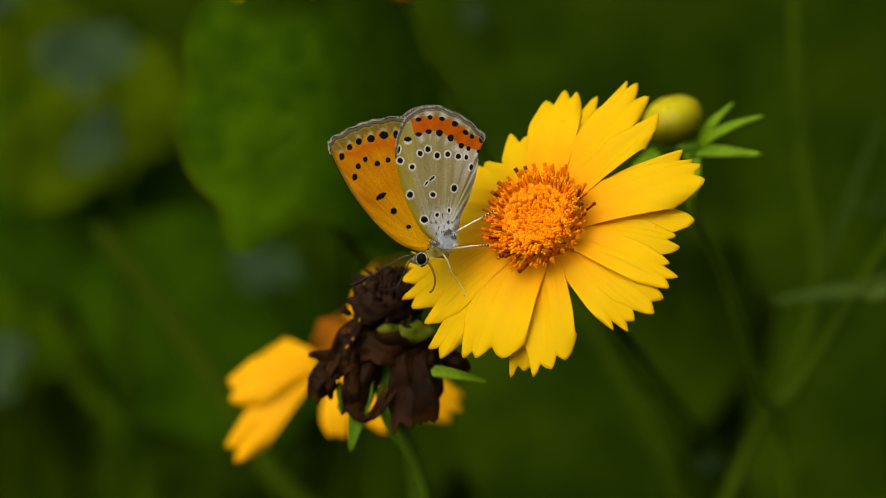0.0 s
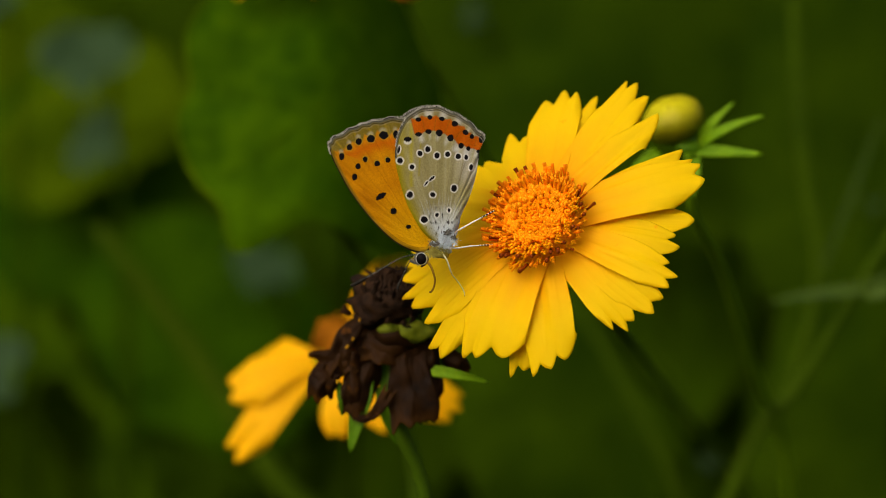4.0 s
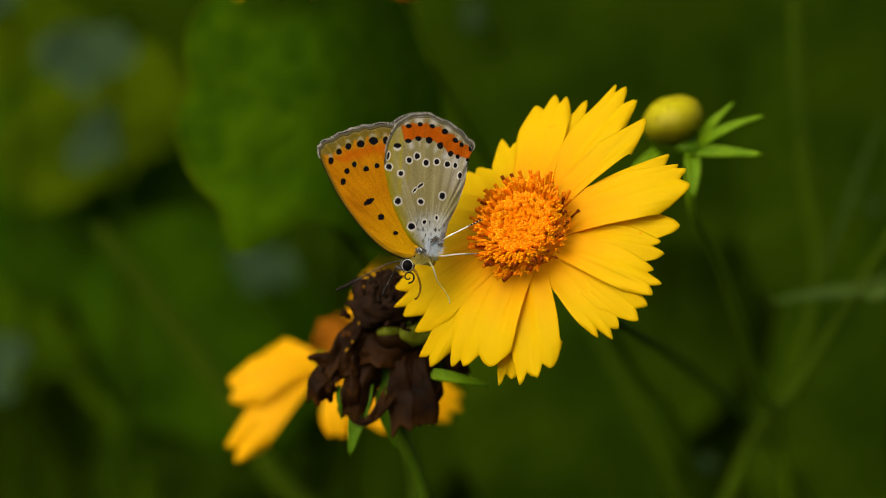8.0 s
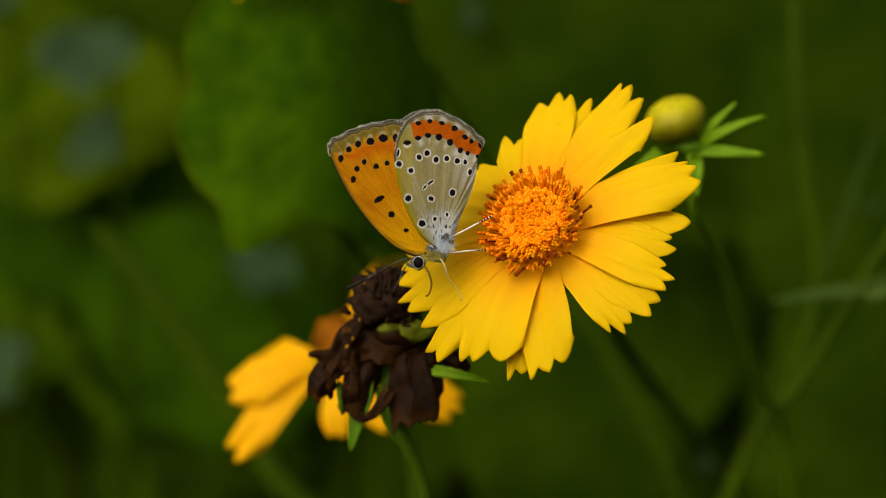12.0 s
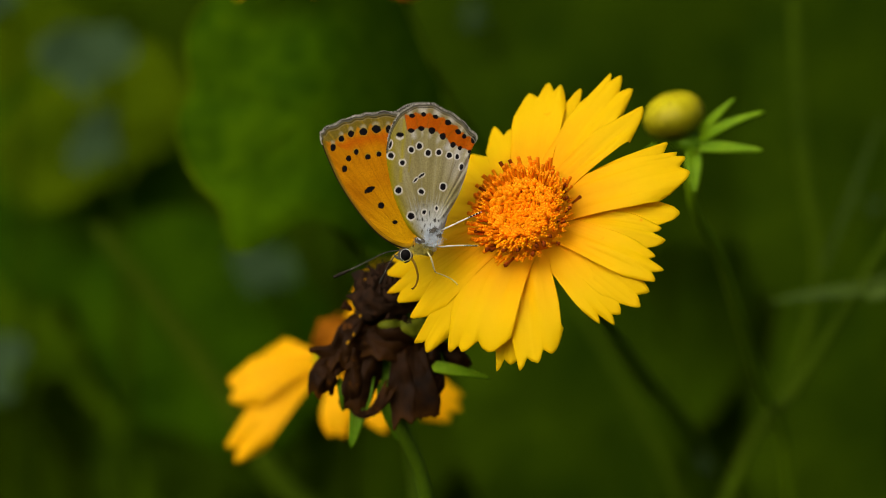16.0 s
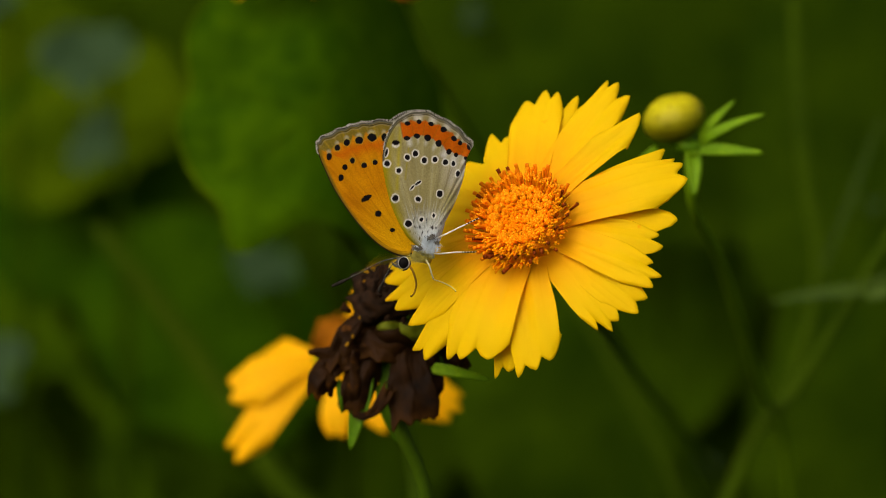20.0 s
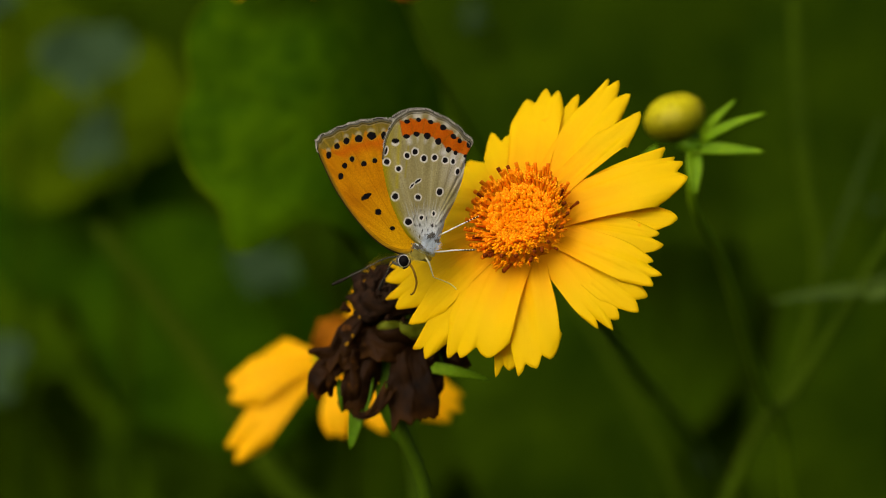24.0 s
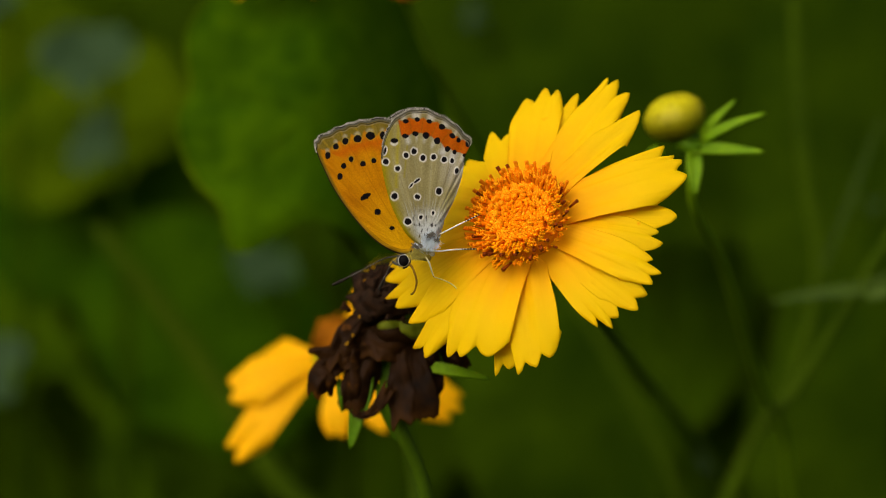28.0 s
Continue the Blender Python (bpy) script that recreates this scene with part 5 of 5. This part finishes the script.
# ---- what moves: wind sways the flower with the butterfly on it, the withered head and the bud ----
# rows: seconds, shift right and up in millimetres, turn in degrees (clockwise to the viewer)
FLOWER_ROWS = [
    (0, 0, 0, 0, 0, 0), (3.5, 0, 0, 0, 0, 0), (5.5, -0.09, 0.05, 0.01, -0.21, -0.12), (6, -0.09, 0.08, -0.08, -0.18, -0.08),
    (6.5, -0.06, 0.08, -0.09, -0.17, 0.11), (7, -0.06, 0.08, -0.09, -0.17, 0.11), (7.5, 0, 0.3, -0.19, -0.07, 0.03), (7.6, -0.16, 0.08, 0.2, -0.1, -0.3),
    (7.7, -1.5, -0.35, 0.2, -0.1, -0.3), (7.8, -0.96, 1.44, 0.2, -0.1, -0.3), (7.9, 0.4, 1.7, 0.2, -0.1, -0.3), (8, -2.05, -1.12, 1.3, -0.97, -3.7),
    (8.1, -0.24, 0.56, 0.2, -0.1, -0.3), (8.2, 0.35, 1.6, 0.2, -0.1, -0.3), (8.3, -0.96, -0.08, 0.2, -0.1, -0.3), (8.4, 0, -0.24, 0.2, -0.1, -0.3),
    (8.5, -0.12, 0.21, -0.54, 0.35, 0.16), (8.6, -0.8, 0.72, 0.2, -0.1, -0.3), (9, 0.3, 1.14, -0.93, 0.38, 0.32), (9.5, -0.08, -0.15, 0.7, -0.33, 0.77),
    (10, -0.31, -0.26, -0.13, -0.38, 0.34), (10.5, -0.19, 0.51, -0.45, -0.21, 0.02), (11, -0.01, 0.27, 0.07, -0.16, 0.11), (11.5, -0.07, -0.01, 0.04, -0.05, 0.62),
    (12, -0.54, -0.43, 0.32, -0.46, 0.61), (12.5, -0.04, 1.23, -0.88, 0.42, 0.03), (14.2, -2.3, 0.5, 0.3, -0.7, 0.4), (14.5, -4.94, 2.56, -4.41, -2.91, -3.41), (14.6, -2.08, 0, 0.6, -0.9, 0.5),
    (14.7, -3.32, -1.97, 0.6, -0.9, 0.5), (14.8, -2.76, 1.23, 0.6, -0.9, 0.5), (14.9, -1.65, 0.96, 0.6, -0.9, 0.5), (15, -3.04, -1.48, 2.61, -1.85, 0.54),
    (15.1, -2.64, -0.86, 0.6, -0.9, 0.5), (15.2, -1.92, 1.36, 0.6, -0.9, 0.5), (15.3, -2.64, 0.12, 0.6, -0.9, 0.5), (15.4, -2.48, -1.12, 0.6, -0.9, 0.5),
    (15.5, -2.09, -0.05, 0.91, -0.18, 1.05), (16, -2.07, 0.9, 0.65, -0.39, 0.77), (16.5, -2.66, -0.02, 1.6, -1.01, 0.17), (17, -2.48, -0.03, 1.22, -0.82, 0.11),
    (17.5, -2, 1.1, -0.4, -0.75, 0.1), (17.6, -2.76, -1.28, 0.6, -0.9, 0.5), (17.7, -3.48, -0.3, 0.6, -0.9, 0.5), (17.8, -1.8, 1.95, 0.6, -0.9, 0.5),
    (17.9, -2.76, 0.26, 0.6, -0.9, 0.5), (18, -3.11, -1.74, 1.25, -1.87, 1.43), (18.1, -1.79, 0.68, 0.6, -0.9, 0.5), (18.2, -2.48, 1.36, 0.6, -0.9, 0.5),
    (18.3, -2.76, -0.86, 0.6, -0.9, 0.5), (18.4, -1.92, -0.86, 0.6, -0.9, 0.5), (18.5, -2.69, 0.55, -1.04, -0.58, -0.12), (19, -2.2, 0.69, -0.23, -0.33, 0.27),
    (19.5, -2.21, -0.57, 1.62, -0.58, 0.88), (20, -2.4, -0.11, 0.33, -0.61, 0.9), (20.5, -2.44, 0.38, 0.02, -0.66, 0.18), (21, -2.39, -0.13, 0.78, -0.67, 0.6),
    (21.5, -2.31, -0.13, 0.47, -0.54, 0.97), (23.5, -2.31, 0.08, 0.06, -0.57, 0.9), (24, -2.36, 0.09, 0.37, -0.66, 0.69), (24.5, -2.4, 0.11, 0.2, -0.69, 0.78),
    (25, -2.7, 0.13, 0.13, -0.91, 0.2), (25.5, -2.67, 0.38, -0.13, -1.06, 0.11), (26, -2.94, -0.03, -0.02, -1.07, -0.17), (26.5, -2.7, 0.4, -0.2, -1.1, 0.37),
    (27, -2.53, -0.01, 0.58, -0.97, 0.28), (27.5, -2.41, 0.14, 0.09, -0.8, 0.63), (28, -2.44, 0.26, 0.11, -0.81, 0.44),
]
BUTTERFLY_ROWS = [
    (0, -0.01, 0, 0.02), (3.5, -0.01, 0, 0.02), (5.5, -0.13, 0, 0.02), (6, -0.09, 0.01, -0.11), (6.5, -0.06, 0.09, -0.34), (7, -0.13, 0.1, 0.14),
    (7.5, -0.03, 0.31, 0.23), (7.6, -0.16, -0.11, 2), (7.7, -1.68, -0.27, 2), (7.8, -0.96, 1.25, 2), (7.9, 0, 1.97, 2), (8, -1.94, -1.05, 1.75),
    (8.1, -0.24, 0.37, 2), (8.2, 0.16, 1.49, 2), (8.3, -0.96, -0.27, 2), (8.4, 0, -0.43, 2), (8.5, -0.2, 0.21, 2.73), (8.6, -0.8, 0.53, 2),
    (9, 0.23, 1.26, 3.33), (9.5, -0.1, -0.07, 1.7), (10, -0.32, -0.31, 1.32), (10.5, -0.19, 0.54, 1.74), (11, -0.05, 0.34, 1.69), (11.5, -0.1, 0.02, 1.48),
    (12, -0.41, -0.59, 1.22), (12.5, -0.06, 1.25, 3.39), (14.2, -2.3, -0.1, 2.9), (14.5, -4.5, 2.2, -24, 3, 0), (14.6, -2.06, -0.7, 2.8), (14.7, -3.3, -2.67, 2.8), (14.8, -2.74, 0.53, 2.8),
    (14.9, -1.62, 0.26, 2.8), (15, -3.01, -2.02, 2.52), (15.1, -2.62, -1.56, 2.8), (15.2, -1.9, 0.66, 2.8), (15.3, -2.62, -0.58, 2.8), (15.4, -2.46, -1.82, 2.8),
    (15.5, -2.08, -0.58, 3.66), (16, -2.11, 0.33, 3.88), (16.5, -2.69, -0.57, 2.87), (17, -2.5, -0.62, 2.82), (17.5, -2.41, 0.45, 3.65), (17.6, -2.74, -1.98, 2.8),
    (17.7, -3.46, -1, 2.8), (17.8, -1.9, 2.06, 2.8), (17.9, -2.74, -0.44, 2.8), (18, -3.21, -2.46, 1.53), (18.1, -1.77, -0.02, 2.8), (18.2, -2.46, 0.66, 2.8),
    (18.3, -2.74, -1.56, 2.8), (18.4, -1.9, -1.56, 2.8), (18.5, -2.69, -0.18, 3.64), (19, -2.18, 0.25, 3.93), (19.5, -2.26, -0.98, 3.01), (20, -2.42, -0.7, 2.82),
    (20.5, -2.45, -0.19, 3.05), (21, -2.39, -0.66, 2.6), (21.5, -2.36, -0.67, 2.54), (23.5, -2.39, -0.46, 2.81), (24, -2.41, -0.43, 2.57), (24.5, -2.44, -0.52, 2.41),
    (25, -2.72, -0.51, 2), (25.5, -2.73, -0.34, 2.09), (26, -2.88, -0.65, 1.85), (26.5, -2.7, -0.29, 2.02), (27, -2.59, -0.62, 1.81), (27.5, -2.44, -0.48, 2.07),
    (28, -2.44, -0.36, 2.07),
]
DEAD_ROWS = [
    (0, 0, -0, 0), (5.5, 0, -0, 0), (6, 0, 0.13, 0), (7.5, 0, 0.13, 0), (8, -0.06, -0.45, 0), (8.5, 0, 0.25, 0),
    (9, 0.06, 0.58, 0), (9.5, 0, 0.06, 0), (10, 0, -0.06, 0), (10.5, 0, 0.25, 0), (11, 0, 0.25, 0), (11.5, 0, 0.06, 0),
    (12, 0, 0.06, 0), (12.5, 0.06, 0.58, 0), (14.2, 0, 0.5, 0), (14.5, 0.06, 1.53, 0), (15, -0.19, -0.45, 0), (15.5, 0, 0.25, 0), (16, 0.13, 0.64, 0),
    (16.5, -0.13, 0.51, 0), (17, 0, 0.19, 0), (17.5, 0, 0.64, 0), (18, -0.13, -0.51, 0), (18.5, 0.06, 0.58, 0), (19, 0, 0.64, 0),
    (19.5, -0.07, 0.19, 0), (20, 0, 0.38, 0), (20.5, 0, 0.58, 0), (21, 0, 0.38, 0), (21.5, 0, 0.32, 0), (23.5, 0, 0.38, 0),
    (24, 0, 0.45, 0), (24.5, 0, 0.45, 0), (25, 0, 0.51, 0), (25.5, 0, 0.51, 0), (26, -0.07, 0.51, 0), (26.5, -0.06, 0.64, 0),
    (27, 0, 0.45, 0), (27.5, 0, 0.51, 0), (28, 0, 0.51, 0),
]
BUD_ROWS = [
    (0, 0, -0, 0), (6, 0, -0, 0), (6.5, 0, 0.13, 0), (7.5, 0, 0.13, 0), (8, 0, -0, 0), (8.5, 0.12, -0, 0),
    (9, 0, 0.38, 0), (9.5, 0, 0.13, 0), (10, 0, -0, 0), (10.5, 0, 0.13, 0), (11, 0, 0.26, 0), (11.5, 0, 0.13, 0),
    (12, 0.38, -0, 0), (12.5, 0.26, 0.26, 0), (14.5, 0.26, 0.26, 0), (15, 0, 0.38, 0), (15.5, 0.38, -0.12, 0), (16, 0.12, 0.64, 0),
    (16.5, 0.12, 0.13, 0), (17, 0.12, 0.38, 0), (17.5, 0.12, 0.38, 0), (18, 0.26, 0.13, 0), (18.5, 0.26, 0.13, 0), (19, 0, 0.64, 0),
    (19.5, 0.12, 0.13, 0), (20, 0.12, 0.26, 0), (20.5, 0.12, 0.26, 0), (21, 0.12, 0.38, 0), (21.5, 0.12, 0.26, 0), (23.5, 0.26, 0.26, 0),
    (24, 0.26, 0.38, 0), (26, 0.26, 0.38, 0), (26.5, 0.12, 0.51, 0), (27, 0.12, 0.38, 0), (27.5, 0.26, 0.38, 0), (28, 0.26, 0.38, 0),
]


def sway(ob, pivot, rows):
    """Keys a thing about a pivot; rows hold one turn about the line of view, or three turns about x, y and z."""
    rest = ob.matrix_basis.copy()
    keys = []
    for t, dx, dz, *turn in rows:
        rx, ry, rz = turn if len(turn) == 3 else (0, turn[0], 0)
        m = Matrix.Translation(pivot + Vector((dx, 0, dz)) / 1000) @ pose(0, 0, 0, rx, ry, rz) @ Matrix.Translation(-pivot) @ rest
        keys.append((t, m))
    walk(ob, keys)


def motions():
    sway(flower, FLOWER_AT, FLOWER_ROWS)
    sway(butterfly, BUTTERFLY_AT, BUTTERFLY_ROWS)
    # the coiled proboscis drops from between the palps for a moment and is drawn in again
    proboscis = [c for c in butterfly.children if c.name.startswith("proboscis")][0]
    walk(proboscis, [(0, pose(0, 0, 0)), (7.3, pose(0, 0, 0)), (7.6, pose(0, -0.001, -0.0007)), (7.8, pose(0, -0.001, -0.0009)), (8.0, pose(0.0003, -0.001, -0.0014)), (8.15, pose(0, -0.001, -0.0009)), (8.3, pose(0, -0.001, -0.0006)), (8.6, pose(0, 0, 0)), (28, pose(0, 0, 0))])
    # a forefoot is set down further along the petal
    shin = [p for c in butterfly.children for p in c.children if p.name.startswith("shin")][0]
    knee = BUTTERFLY_AT + Vector((1.2, 0.4, -4.15)) / 1000
    shin_rows = [(0, 33, 0), (14.3, 33, 0), (14.8, 24, 14), (15.2, 6, 14), (15.8, 0, 0), (28, 0, 0)]
    walk(shin, [(t, Matrix.Translation(knee) @ pose(0, 0, 0, -lift, turn, 0) @ Matrix.Translation(-knee)) for t, turn, lift in shin_rows])
    sway(dead_head, at(-7, 18, -16), DEAD_ROWS)
    sway(bud, at(36, 40, 20), BUD_ROWS)


motions()
